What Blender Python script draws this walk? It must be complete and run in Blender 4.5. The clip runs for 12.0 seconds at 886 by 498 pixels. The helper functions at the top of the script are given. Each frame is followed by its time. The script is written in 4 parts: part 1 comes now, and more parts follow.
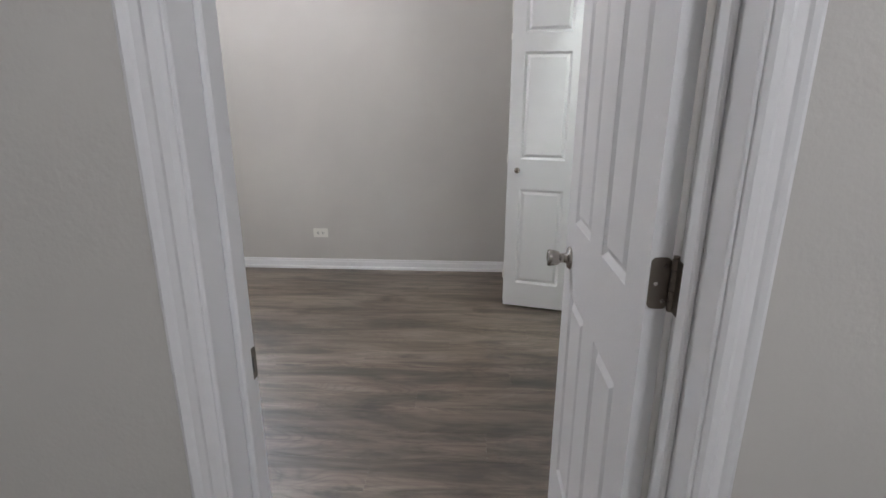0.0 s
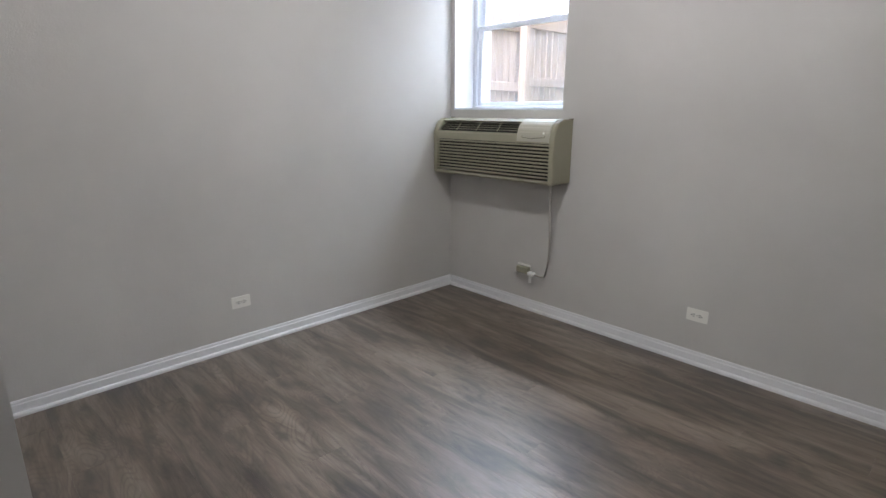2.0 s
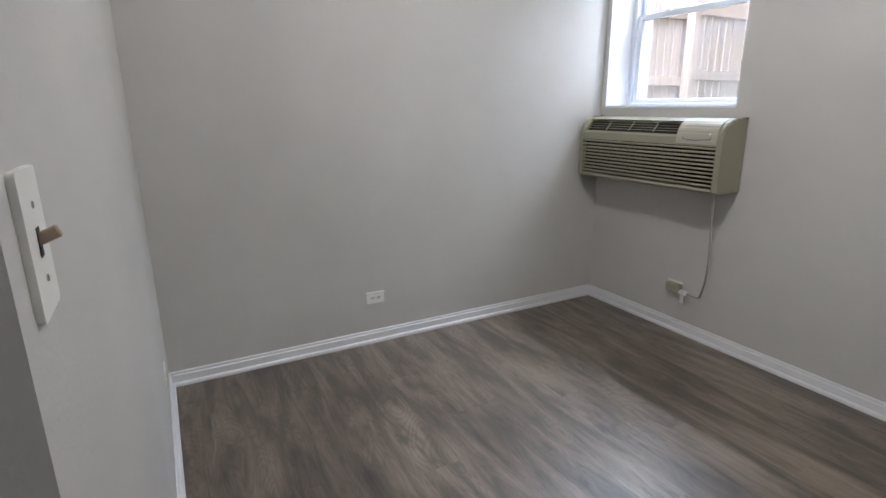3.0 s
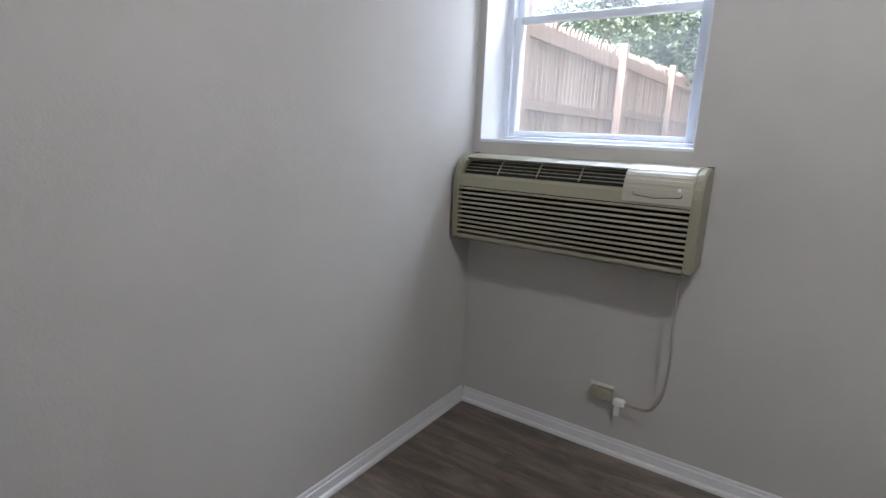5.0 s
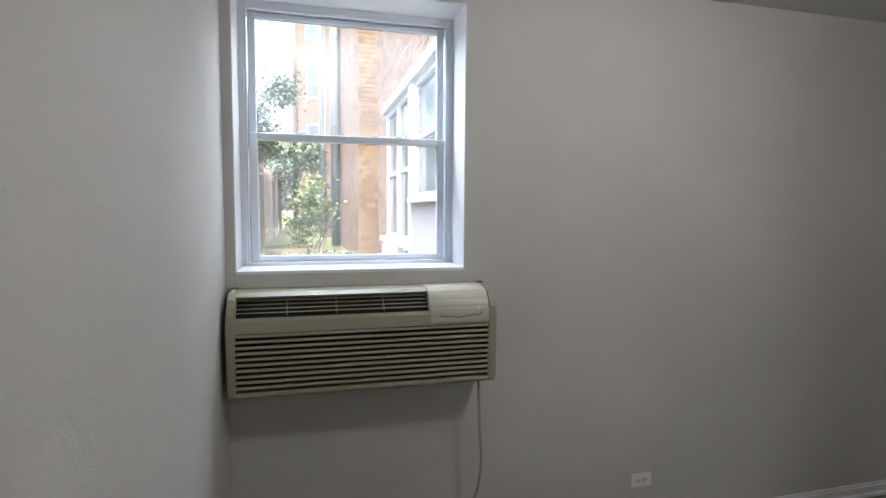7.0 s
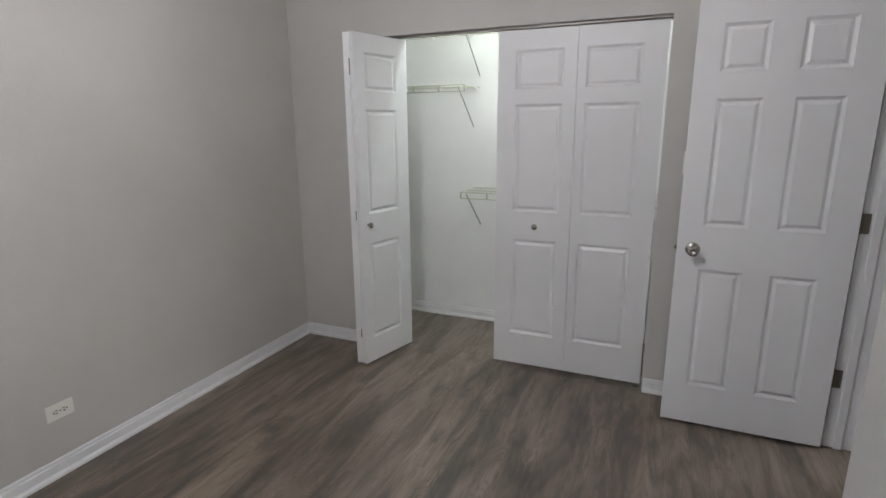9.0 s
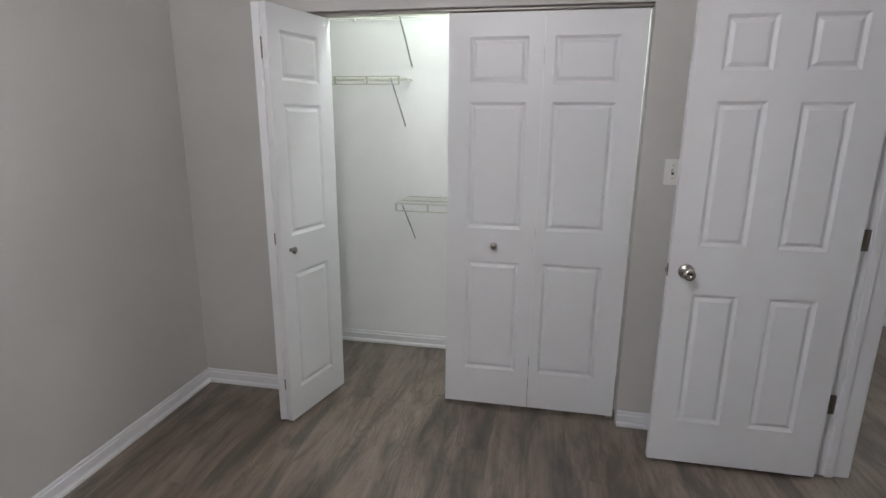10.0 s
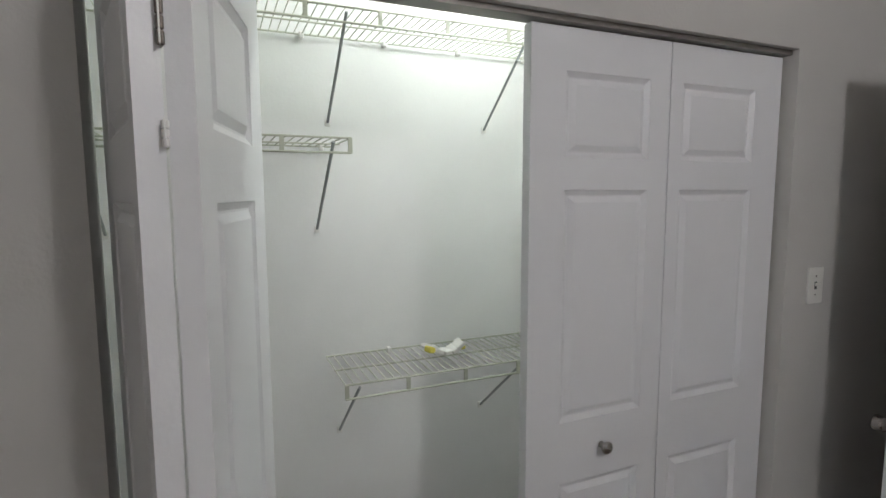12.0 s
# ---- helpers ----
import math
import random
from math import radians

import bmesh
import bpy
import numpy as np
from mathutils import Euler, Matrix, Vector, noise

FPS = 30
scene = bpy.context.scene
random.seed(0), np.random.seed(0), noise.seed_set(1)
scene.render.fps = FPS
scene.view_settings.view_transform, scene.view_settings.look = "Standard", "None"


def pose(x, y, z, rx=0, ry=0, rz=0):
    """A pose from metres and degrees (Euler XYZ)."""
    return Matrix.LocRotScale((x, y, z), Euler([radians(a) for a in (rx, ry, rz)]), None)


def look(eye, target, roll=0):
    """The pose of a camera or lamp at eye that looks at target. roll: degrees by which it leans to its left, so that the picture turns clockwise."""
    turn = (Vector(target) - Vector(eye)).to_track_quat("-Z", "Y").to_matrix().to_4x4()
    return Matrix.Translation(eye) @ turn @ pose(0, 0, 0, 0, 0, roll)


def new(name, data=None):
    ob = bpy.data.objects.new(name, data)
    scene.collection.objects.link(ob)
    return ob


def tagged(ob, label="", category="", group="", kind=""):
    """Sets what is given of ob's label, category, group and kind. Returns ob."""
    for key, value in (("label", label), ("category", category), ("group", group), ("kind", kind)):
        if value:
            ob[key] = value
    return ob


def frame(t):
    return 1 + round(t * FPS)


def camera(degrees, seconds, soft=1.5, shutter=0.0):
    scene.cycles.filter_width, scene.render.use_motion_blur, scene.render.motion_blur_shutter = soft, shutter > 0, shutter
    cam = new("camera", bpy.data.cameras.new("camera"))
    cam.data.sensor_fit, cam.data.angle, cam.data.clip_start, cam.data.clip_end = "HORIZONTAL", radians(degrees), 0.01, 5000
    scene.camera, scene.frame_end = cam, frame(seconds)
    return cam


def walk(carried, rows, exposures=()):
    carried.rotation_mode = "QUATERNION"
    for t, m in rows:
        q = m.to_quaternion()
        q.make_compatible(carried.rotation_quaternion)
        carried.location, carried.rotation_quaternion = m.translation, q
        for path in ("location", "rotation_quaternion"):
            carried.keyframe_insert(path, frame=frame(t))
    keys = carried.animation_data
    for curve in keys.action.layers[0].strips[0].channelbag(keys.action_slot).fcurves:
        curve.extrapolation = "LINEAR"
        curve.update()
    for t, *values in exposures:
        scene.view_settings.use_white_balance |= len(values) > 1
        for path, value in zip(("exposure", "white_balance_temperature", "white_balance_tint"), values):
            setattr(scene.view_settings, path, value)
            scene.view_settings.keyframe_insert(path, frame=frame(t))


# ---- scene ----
cam = camera(80.3, 12.0)
METRES, EYE, TILT, LEAN, TURN = 7.4, 1.5, 0.0, 0.0, 3.6
PATH = [
    (0, (-0.005, 0.239, 1.385), (-0.098, 2.151, 0.805), 0.2),
    (0.3, (0.015, 0.442, 1.387), (-0.133, 2.366, 0.863), 0.3),
    (0.5, (0.027, 0.611, 1.418), (-0.197, 2.537, 0.929), -0.2),
    (0.7, (0.018, 0.752, 1.433), (-0.301, 2.674, 0.979), 0.2),
    (1, (-0.027, 0.912, 1.444), (-0.513, 2.803, 1.007), 0.4),
    (1.5, (-0.138, 1.087, 1.433), (-1.04, 2.814, 0.978), 0.8),
    (2, (-0.159, 1.257, 1.422), (-1.556, 2.593, 0.908), 0.1),
    (2.5, (-0.16, 1.343, 1.425), (-1.817, 2.33, 0.897), -0.6),
    (2.7, (-0.175, 1.34, 1.431), (-1.877, 2.249, 0.906), -0.4),
    (4.5, (-1.366, 1.809, 1.446), (-2.841, 3.073, 0.97), 1.4),
    (5, (-1.77, 1.904, 1.464), (-2.86, 3.522, 1.024), 2.3),
    (5.5, (-2.217, 1.952, 1.476), (-2.714, 3.849, 1.079), 2.7),
    (6, (-2.551, 2.034, 1.607), (-2.606, 4.024, 1.412), 0.7),
    (6.5, (-2.804, 2.003, 1.755), (-2.571, 3.988, 1.68), -1.0),
    (7, (-2.847, 1.92, 1.692), (-2.346, 3.85, 1.544), 0.4),
    (7.5, (-2.794, 1.836, 1.531), (-1.938, 3.623, 1.254), 0.4),
    (7.7, (-2.75, 1.808, 1.514), (-1.746, 3.501, 1.162), 0.4),
    (9.3, (-2.303, 1.85, 1.514), (-0.455, 2.452, 1.044), -0.5),
    (9.5, (-2.208, 1.965, 1.535), (-0.34, 2.493, 1.055), -0.3),
    (10, (-1.993, 2.311, 1.542), (-0.086, 2.672, 1.058), 0.5),
    (10.5, (-1.7, 2.684, 1.511), (0.227, 2.847, 1.003), 1.0),
    (11, (-1.357, 3.044, 1.522), (0.573, 2.988, 0.997), 1.0),
    (11.5, (-0.920, 3.325, 1.494), (0.998, 2.938, 1.081), 0.6),
    (12, (-0.495, 3.492, 1.610), (1.338, 2.709, 1.400), -0.2),
]
walk(cam, [(t, look(eye, target, roll)) for t, eye, target, roll in PATH], [
    (0, 4.3, 6500, 10), (0.5, 4.22, 6400, 9), (1, 3.93, 6500, 9), (2.5, 4.0, 6500, 9), (4.5, 3.68, 6300, 10), (5.5, 3.58, 6450, 10), (6.5, 3.17, 6550, 10),
    (7.0, 3.3, 6650, 7), (7.5, 3.62, 6750, 5), (9.5, 4.06, 6500, 10), (11.5, 3.9, 6550, 9), (12, 3.63, 6600, 9)])

# ---- world, sun, large lights ----
world = bpy.data.worlds.new("world")
scene.world = world
world.use_nodes = True
wn, wl = world.node_tree.nodes, world.node_tree.links
sky = wn.new("ShaderNodeTexSky")
sky.sky_type, sky.sun_disc = "NISHITA", False
sky.sun_elevation, sky.sun_rotation = radians(64), radians(203)
sky.air_density, sky.dust_density = 1.0, 6.0
wn["Background"].inputs["Strength"].default_value = 0.135
wl.new(sky.outputs[0], wn["Background"].inputs["Color"])


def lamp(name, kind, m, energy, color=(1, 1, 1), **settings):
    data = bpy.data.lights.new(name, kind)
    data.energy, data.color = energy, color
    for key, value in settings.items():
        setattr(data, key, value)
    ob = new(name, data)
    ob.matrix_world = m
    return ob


lamp("sun", "SUN", look((-4.5, -6.0, 17), (0, 0, 0)), 0.22, (1, 0.96, 0.90), angle=radians(14))
# Added area lamp, out of sight above the window outside, standing in for skylight.
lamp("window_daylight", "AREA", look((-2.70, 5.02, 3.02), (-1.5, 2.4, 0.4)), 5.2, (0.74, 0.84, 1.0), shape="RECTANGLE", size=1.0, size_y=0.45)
lamp("room_lamp", "POINT", pose(-1.46, 2.72, 2.58), 3.1, (0.952, 0.930, 0.975), shadow_soft_size=0.09)
lamp("closet_lamp", "POINT", pose(0.93, 2.70, 2.60), 1.55, (0.90, 0.985, 0.975), shadow_soft_size=0.06)
lamp("hall_lamp", "POINT", pose(0.6, -0.7, 2.50), 2.45, (0.92, 0.935, 1.0), shadow_soft_size=0.12)


# ---- materials ----
def material(name, color, rough=0.5, metal=0.0, spec=0.5):
    m = bpy.data.materials.new(name)
    m.use_nodes = True
    b = m.node_tree.nodes["Principled BSDF"]
    b.inputs["Base Color"].default_value = (*color, 1)
    b.inputs["Roughness"].default_value = rough
    b.inputs["Metallic"].default_value = metal
    b.inputs["Specular IOR Level"].default_value = spec
    return m


def node(m, kind, **inputs):
    n = m.node_tree.nodes.new(kind)
    for key, value in inputs.items():
        n.inputs[key.replace("_", " ")].default_value = value
    return n


def link(m, a, b):
    m.node_tree.links.new(a, b)


def ramp(m, source, stops):
    r = node(m, "ShaderNodeValToRGB")
    while len(r.color_ramp.elements) < len(stops):
        r.color_ramp.elements.new(0.5)
    for e, (p, c) in zip(r.color_ramp.elements, stops):
        e.position, e.color = p, (*c, 1)
    link(m, source, r.inputs["Fac"])
    return r.outputs["Color"]


def position(m, scale=(1, 1, 1), shift=0.0):
    """World position, scaled, shifted per object by its random number."""
    g = node(m, "ShaderNodeNewGeometry")
    mp = node(m, "ShaderNodeMapping")
    mp.inputs["Scale"].default_value = scale
    if not shift:
        link(m, g.outputs["Position"], mp.inputs["Vector"])
        return mp.outputs["Vector"]
    info = node(m, "ShaderNodeObjectInfo")
    mul = node(m, "ShaderNodeMath")
    mul.operation = "MULTIPLY"
    mul.inputs[1].default_value = shift
    link(m, info.outputs["Random"], mul.inputs[0])
    add = node(m, "ShaderNodeVectorMath")
    add.operation = "ADD"
    link(m, g.outputs["Position"], add.inputs[0])
    link(m, mul.outputs[0], add.inputs[1])
    link(m, add.outputs[0], mp.inputs["Vector"])
    return mp.outputs["Vector"]


def bump(m, height, strength, distance=0.002, under=None):
    b = node(m, "ShaderNodeBump", Strength=strength, Distance=distance)
    link(m, height, b.inputs["Height"])
    if under:
        link(m, under, b.inputs["Normal"])
    link(m, b.outputs[0], m.node_tree.nodes["Principled BSDF"].inputs["Normal"])
    return b.outputs[0]


def noise_of(m, vector, scale, detail=4, rough=0.5, distort=0.0):
    n = node(m, "ShaderNodeTexNoise", Scale=scale, Detail=detail, Roughness=rough, Distortion=distort)
    link(m, vector, n.inputs["Vector"])
    return n.outputs["Fac"]


def mix(m, a, b, fac, blend="MIX"):
    x = node(m, "ShaderNodeMix")
    x.data_type, x.blend_type = "RGBA", blend
    for sock, v in ((x.inputs[0], fac), (x.inputs[6], a), (x.inputs[7], b)):
        if isinstance(v, bpy.types.NodeSocket):
            link(m, v, sock)
        else:
            sock.default_value = v if isinstance(v, float) else (*v, 1)
    return x.outputs[2]


def paint(name, color, rough=0.6, grain=0.25, spec=0.4, blotch=0.05):
    """Rolled wall paint or brushed trim paint: fine stipple and faint uneven tone and gloss."""
    m = material(name, color, rough, 0, spec)
    p = position(m)
    big = noise_of(m, p, 1.3, 3)
    low = tuple(c * (1 - blotch) for c in color)
    high = tuple(min(1, c * (1 + blotch)) for c in color)
    link(m, ramp(m, big, [(0.3, low), (0.7, high)]), m.node_tree.nodes["Principled BSDF"].inputs["Base Color"])
    bump(m, noise_of(m, p, 130, 3), grain * 1.3, 0.002, bump(m, noise_of(m, p, 38, 2), grain * 0.6, 0.003, bump(m, noise_of(m, p, 9, 3), 0.12, 0.005)))
    return m


WALL = paint("wall_paint", (0.543, 0.528, 0.502), 0.62)
CLOSET = paint("closet_paint", (0.84, 0.84, 0.83), 0.6, 0.10)
CEILING = paint("ceiling_paint", (0.62, 0.62, 0.60), 0.8)
TRIM = paint("trim_paint", (0.75, 0.75, 0.76), 0.38, 0.12, 0.5, 0.02)
VINYL = paint("window_vinyl", (0.70, 0.73, 0.78), 0.35, 0.05, 0.5, 0.02)
PLATE = material("ivory_plastic", (0.80, 0.79, 0.74), 0.35)
TOGGLE = material("aged_toggle", (0.36, 0.27, 0.19), 0.4)
SLOT = material("dark_slot", (0.03, 0.03, 0.03), 0.6)
NICKEL = material("satin_nickel", (0.46, 0.43, 0.40), 0.20, 1.0)
BRONZE = material("aged_hinge_steel", (0.19, 0.165, 0.14), 0.42, 0.9)
WIRE = material("white_vinyl_wire", (0.50, 0.51, 0.42), 0.4)
STRUT = material("grey_steel", (0.34, 0.36, 0.36), 0.45, 0.3)
BEIGE = paint("beige_plastic", (0.31, 0.295, 0.215), 0.45, 0.1, 0.5, 0.04)
# Glossy lid, paler than BEIGE: its bright highlight is put into the base colour.
BEIGE_HIGHLIT = material("beige_highlit_lid", (0.44, 0.425, 0.345), 0.32)
# Shade within the air conditioner, put in as a near-black colour.
INNER_SHADE = material("inner_shade", (0.022, 0.020, 0.017), 0.8)
CORD = material("grey_cord", (0.36, 0.34, 0.30), 0.5)
TAPE = material("yellow_plastic", (0.75, 0.66, 0.10), 0.45)
WHITEPL = material("white_plastic", (0.80, 0.79, 0.76), 0.4)
THRESHOLD = material("dark_threshold", (0.06, 0.04, 0.03), 0.5)
TRACK = material("track_metal", (0.25, 0.23, 0.21), 0.45, 0.6)
PIPE = material("galvanised_pipe", (0.20, 0.24, 0.27), 0.5, 0.2)

GLASS = material("window_glass", (1, 1, 1), 0.02)
GLASS.node_tree.nodes["Principled BSDF"].inputs["Transmission Weight"].default_value = 1.0
GLASS.node_tree.nodes["Principled BSDF"].inputs["IOR"].default_value = 1.05


def hazed(m, low, high):
    """Veiling glare put on clear glass as a pale film that catches daylight, thicker in patches."""
    film = node(m, "ShaderNodeBsdfTranslucent", Color=(0.92, 0.95, 1.0, 1))
    blend = node(m, "ShaderNodeMixShader")
    link(m, ramp(m, noise_of(m, position(m), 3.5, 5, 0.6), [(0.35, (low,) * 3), (0.7, (high,) * 3)]), blend.inputs[0])
    link(m, m.node_tree.nodes["Principled BSDF"].outputs[0], blend.inputs[1])
    link(m, film.outputs[0], blend.inputs[2])
    link(m, blend.outputs[0], m.node_tree.nodes["Material Output"].inputs["Surface"])


# Pale haze over the view, mixed into the pane material.
hazed(GLASS, 0.034, 0.062)
FARGLASS = material("dark_window_glass", (0.10, 0.13, 0.16), 0.08)

FLOOR = material("plank_vinyl", (0.2, 0.17, 0.14), 0.36, 0, 0.7)


def plank_nodes(m):
    """Grey-brown oak print: every plank its own stretch of grain, with flame figure, pores and small knots."""
    def along(x, y, extra=0.0):
        v = position(m, (x, y, 1), 23.0)
        if not extra:
            return v
        push = node(m, "ShaderNodeVectorMath")
        push.operation = "ADD"
        push.inputs[1].default_value = (extra, extra * 1.7, 0)
        link(m, v, push.inputs[0])
        return push.outputs[0]

    tone = noise_of(m, position(m, (1.35, 7.5, 1)), 1.0, 4, 0.6, 0.9)
    broad = noise_of(m, position(m, (0.6, 2.6, 1)), 1.0, 2, 0.5, 0.3)
    smoke = noise_of(m, along(2.2, 12.0, 7.0), 1.0, 5, 0.68, 1.1)
    fine = noise_of(m, along(3.0, 120.0), 1.0, 4, 0.65, 0.1)
    mid = noise_of(m, along(2.2, 38.0, 3.0), 1.0, 4, 0.6, 0.35)
    figure = noise_of(m, along(1.6, 7.5, 9.0), 1.0, 1, 0.4, 0.55)
    wave = node(m, "ShaderNodeMath")
    wave.operation = "PINGPONG"
    wave.inputs[1].default_value = 0.022
    link(m, figure, wave.inputs[0])
    where = noise_of(m, along(0.8, 4.0, 13.0), 1.0, 2, 0.5, 0.0)
    base = ramp(m, tone, [(0.34, (0.050, 0.036, 0.026)), (0.44, (0.104, 0.078, 0.057)), (0.53, (0.162, 0.128, 0.098)), (0.66, (0.222, 0.181, 0.144))])
    base = mix(m, base, ramp(m, broad, [(0.32, (0.74, 0.72, 0.70)), (0.64, (1.14, 1.13, 1.12))]), 0.8, "MULTIPLY")
    base = mix(m, base, ramp(m, smoke, [(0.33, (0.40, 0.36, 0.33)), (0.42, (0.84, 0.82, 0.80)), (0.50, (1.04, 1.04, 1.04)), (0.66, (1.18, 1.17, 1.16))]), 0.82, "MULTIPLY")
    lines = mix(m, (1.0, 1.0, 1.0), ramp(m, wave.outputs[0], [(0.0, (0.62, 0.58, 0.55)), (0.008, (0.98, 0.97, 0.96)), (0.022, (1.10, 1.10, 1.09))]), ramp(m, where, [(0.42, (0.12,) * 3), (0.60, (1,) * 3)]))
    base = mix(m, base, lines, 0.75, "MULTIPLY")
    base = mix(m, base, ramp(m, mid, [(0.34, (0.66, 0.63, 0.60)), (0.50, (1.0, 1.0, 1.0)), (0.68, (1.16, 1.15, 1.14))]), 0.36, "MULTIPLY")
    base = mix(m, base, ramp(m, fine, [(0.34, (0.70, 0.68, 0.66)), (0.62, (1.14, 1.14, 1.14))]), 0.50, "MULTIPLY")
    knots = node(m, "ShaderNodeTexVoronoi", Scale=1.0, Randomness=1.0)
    bend = node(m, "ShaderNodeVectorMath")
    bend.operation = "SCALE"
    bend.inputs["Scale"].default_value = 0.55
    wobble = node(m, "ShaderNodeTexNoise", Scale=1.0, Detail=3.0, Roughness=0.6)
    link(m, along(14.0, 30.0), wobble.inputs["Vector"])
    link(m, wobble.outputs["Color"], bend.inputs[0])
    sway = node(m, "ShaderNodeVectorMath")
    sway.operation = "ADD"
    link(m, along(2.7, 8.5, 31.0), sway.inputs[0])
    link(m, bend.outputs[0], sway.inputs[1])
    link(m, sway.outputs[0], knots.inputs["Vector"])
    base = mix(m, (0.050, 0.037, 0.029), base, ramp(m, knots.outputs["Distance"], [(0.07, (0.12,) * 3), (0.19, (0.58,) * 3), (0.36, (1,) * 3)]))
    info = node(m, "ShaderNodeObjectInfo")
    base = mix(m, base, ramp(m, info.outputs["Random"], [(0.0, (0.95, 0.95, 0.95)), (1.0, (1.05, 1.05, 1.05))]), 1.0, "MULTIPLY")
    b = m.node_tree.nodes["Principled BSDF"]
    b.inputs["Coat Weight"].default_value = 0.8
    b.inputs["Coat Roughness"].default_value = 0.44
    link(m, base, b.inputs["Base Color"])
    link(m, ramp(m, mid, [(0.3, (0.50, 0.50, 0.50)), (0.7, (0.40, 0.40, 0.40))]), b.inputs["Roughness"])
    bump(m, fine, 0.25, 0.0006, bump(m, mid, 0.15, 0.0008))


plank_nodes(FLOOR)


def brick_nodes(m, low, high, axis="object"):
    """Tone of laid brick: each brick its own tone by island, speckle and stain."""
    g = node(m, "ShaderNodeNewGeometry")
    p = position(m)
    c = ramp(m, g.outputs["Random Per Island"], [(0.0, low), (0.55, tuple((a + b) / 2 for a, b in zip(low, high))), (1.0, high)])
    c = mix(m, c, ramp(m, noise_of(m, p, 60, 4), [(0.3, (0.7, 0.68, 0.66)), (0.7, (1.1, 1.1, 1.1))]), 0.6, "MULTIPLY")
    c = mix(m, c, ramp(m, noise_of(m, p, 1.1, 3), [(0.3, (0.78, 0.76, 0.74)), (0.7, (1.06, 1.06, 1.06))]), 0.6, "MULTIPLY")
    link(m, c, m.node_tree.nodes["Principled BSDF"].inputs["Base Color"])
    bump(m, noise_of(m, p, 90, 3), 0.5, 0.004)


BRICK = material("common_brick", (0.40, 0.30, 0.22), 0.9)
brick_nodes(BRICK, (0.165, 0.120, 0.095), (0.29, 0.225, 0.180))
YELLOW = material("yellow_brick", (0.48, 0.36, 0.20), 0.9)
brick_nodes(YELLOW, (0.160, 0.105, 0.062), (0.28, 0.200, 0.125))
RED = material("red_brick", (0.3, 0.14, 0.09), 0.9)
brick_nodes(RED, (0.17, 0.08, 0.06), (0.28, 0.15, 0.11))
MORTAR = paint("mortar", (0.22, 0.19, 0.165), 0.95, 0.6, 0.2, 0.12)
OUTER_WHITE = paint("weathered_white", (0.46, 0.47, 0.50), 0.5, 0.1, 0.4, 0.05)
SIDING = paint("grey_siding", (0.36, 0.36, 0.38), 0.6, 0.1, 0.4, 0.04)

FENCE = material("weathered_cedar", (0.3, 0.22, 0.16), 0.85)
fp = position(FENCE, (1, 1, 0.06), 9.0)
fc = ramp(FENCE, noise_of(FENCE, fp, 38, 4, 0.6), [(0.3, (0.29, 0.245, 0.215)), (0.7, (0.44, 0.38, 0.34))])
fi = node(FENCE, "ShaderNodeObjectInfo")
fc = mix(FENCE, fc, ramp(FENCE, fi.outputs["Random"], [(0, (0.8, 0.78, 0.78)), (1, (1.15, 1.12, 1.1))]), 1.0, "MULTIPLY")
link(FENCE, fc, FENCE.node_tree.nodes["Principled BSDF"].inputs["Base Color"])
bump(FENCE, noise_of(FENCE, fp, 60, 4), 0.5, 0.003)

GROUND = material("earth_and_weeds", (0.12, 0.11, 0.06), 0.95)
gc = ramp(GROUND, noise_of(GROUND, position(GROUND), 1.4, 5, 0.6), [(0.35, (0.06, 0.09, 0.03)), (0.52, (0.10, 0.11, 0.05)), (0.62, (0.26, 0.21, 0.14))])
link(GROUND, gc, GROUND.node_tree.nodes["Principled BSDF"].inputs["Base Color"])
bump(GROUND, noise_of(GROUND, position(GROUND), 25, 5), 0.8, 0.03)
BARK = paint("bark", (0.14, 0.11, 0.085), 0.95, 0.8, 0.2, 0.2)


def leaf_material(name, low, high):
    m = material(name, low, 0.55)
    g = node(m, "ShaderNodeNewGeometry")
    link(m, ramp(m, g.outputs["Random Per Island"], [(0, low), (1, high)]), m.node_tree.nodes["Principled BSDF"].inputs["Base Color"])
    return m


# LEAF greens are lightened and blued to put glare haze into their colour.
LEAF = leaf_material("leaves", (0.095, 0.145, 0.095), (0.17, 0.225, 0.15))
LEAF_YELLOW = leaf_material("young_leaves", (0.10, 0.155, 0.05), (0.19, 0.245, 0.09))



# ---- mesh helpers ----
def put(name, bm, mat, parent=None, label="", smooth=False):
    me = bpy.data.meshes.new(name)
    bmesh.ops.recalc_face_normals(bm, faces=bm.faces)
    if smooth:
        for f in bm.faces:
            f.smooth = True
    bm.to_mesh(me)
    bm.free()
    me.materials.append(mat)
    ob = new(name, me)
    ob.parent = parent
    if label:
        ob["label"] = label
    return ob


def box(bm, x0, x1, y0, y1, z0, z1, bevel=0.0, m=None):
    """A box, with bevelled edges if asked, at the pose m."""
    made = bmesh.ops.create_cube(bm, size=1)["verts"]
    for v in made:
        v.co = Vector((x0 + (v.co.x + 0.5) * (x1 - x0), y0 + (v.co.y + 0.5) * (y1 - y0), z0 + (v.co.z + 0.5) * (z1 - z0)))
    if bevel:
        edges = list({e for v in made for e in v.link_edges})
        res = bmesh.ops.bevel(bm, geom=edges, offset=bevel, segments=1, affect="EDGES", clamp_overlap=True)
        made = list({v for f in res["faces"] for v in f.verts} | {v for v in made if v.is_valid})
    if m is not None:
        bmesh.ops.transform(bm, matrix=m, verts=made)
    return bm


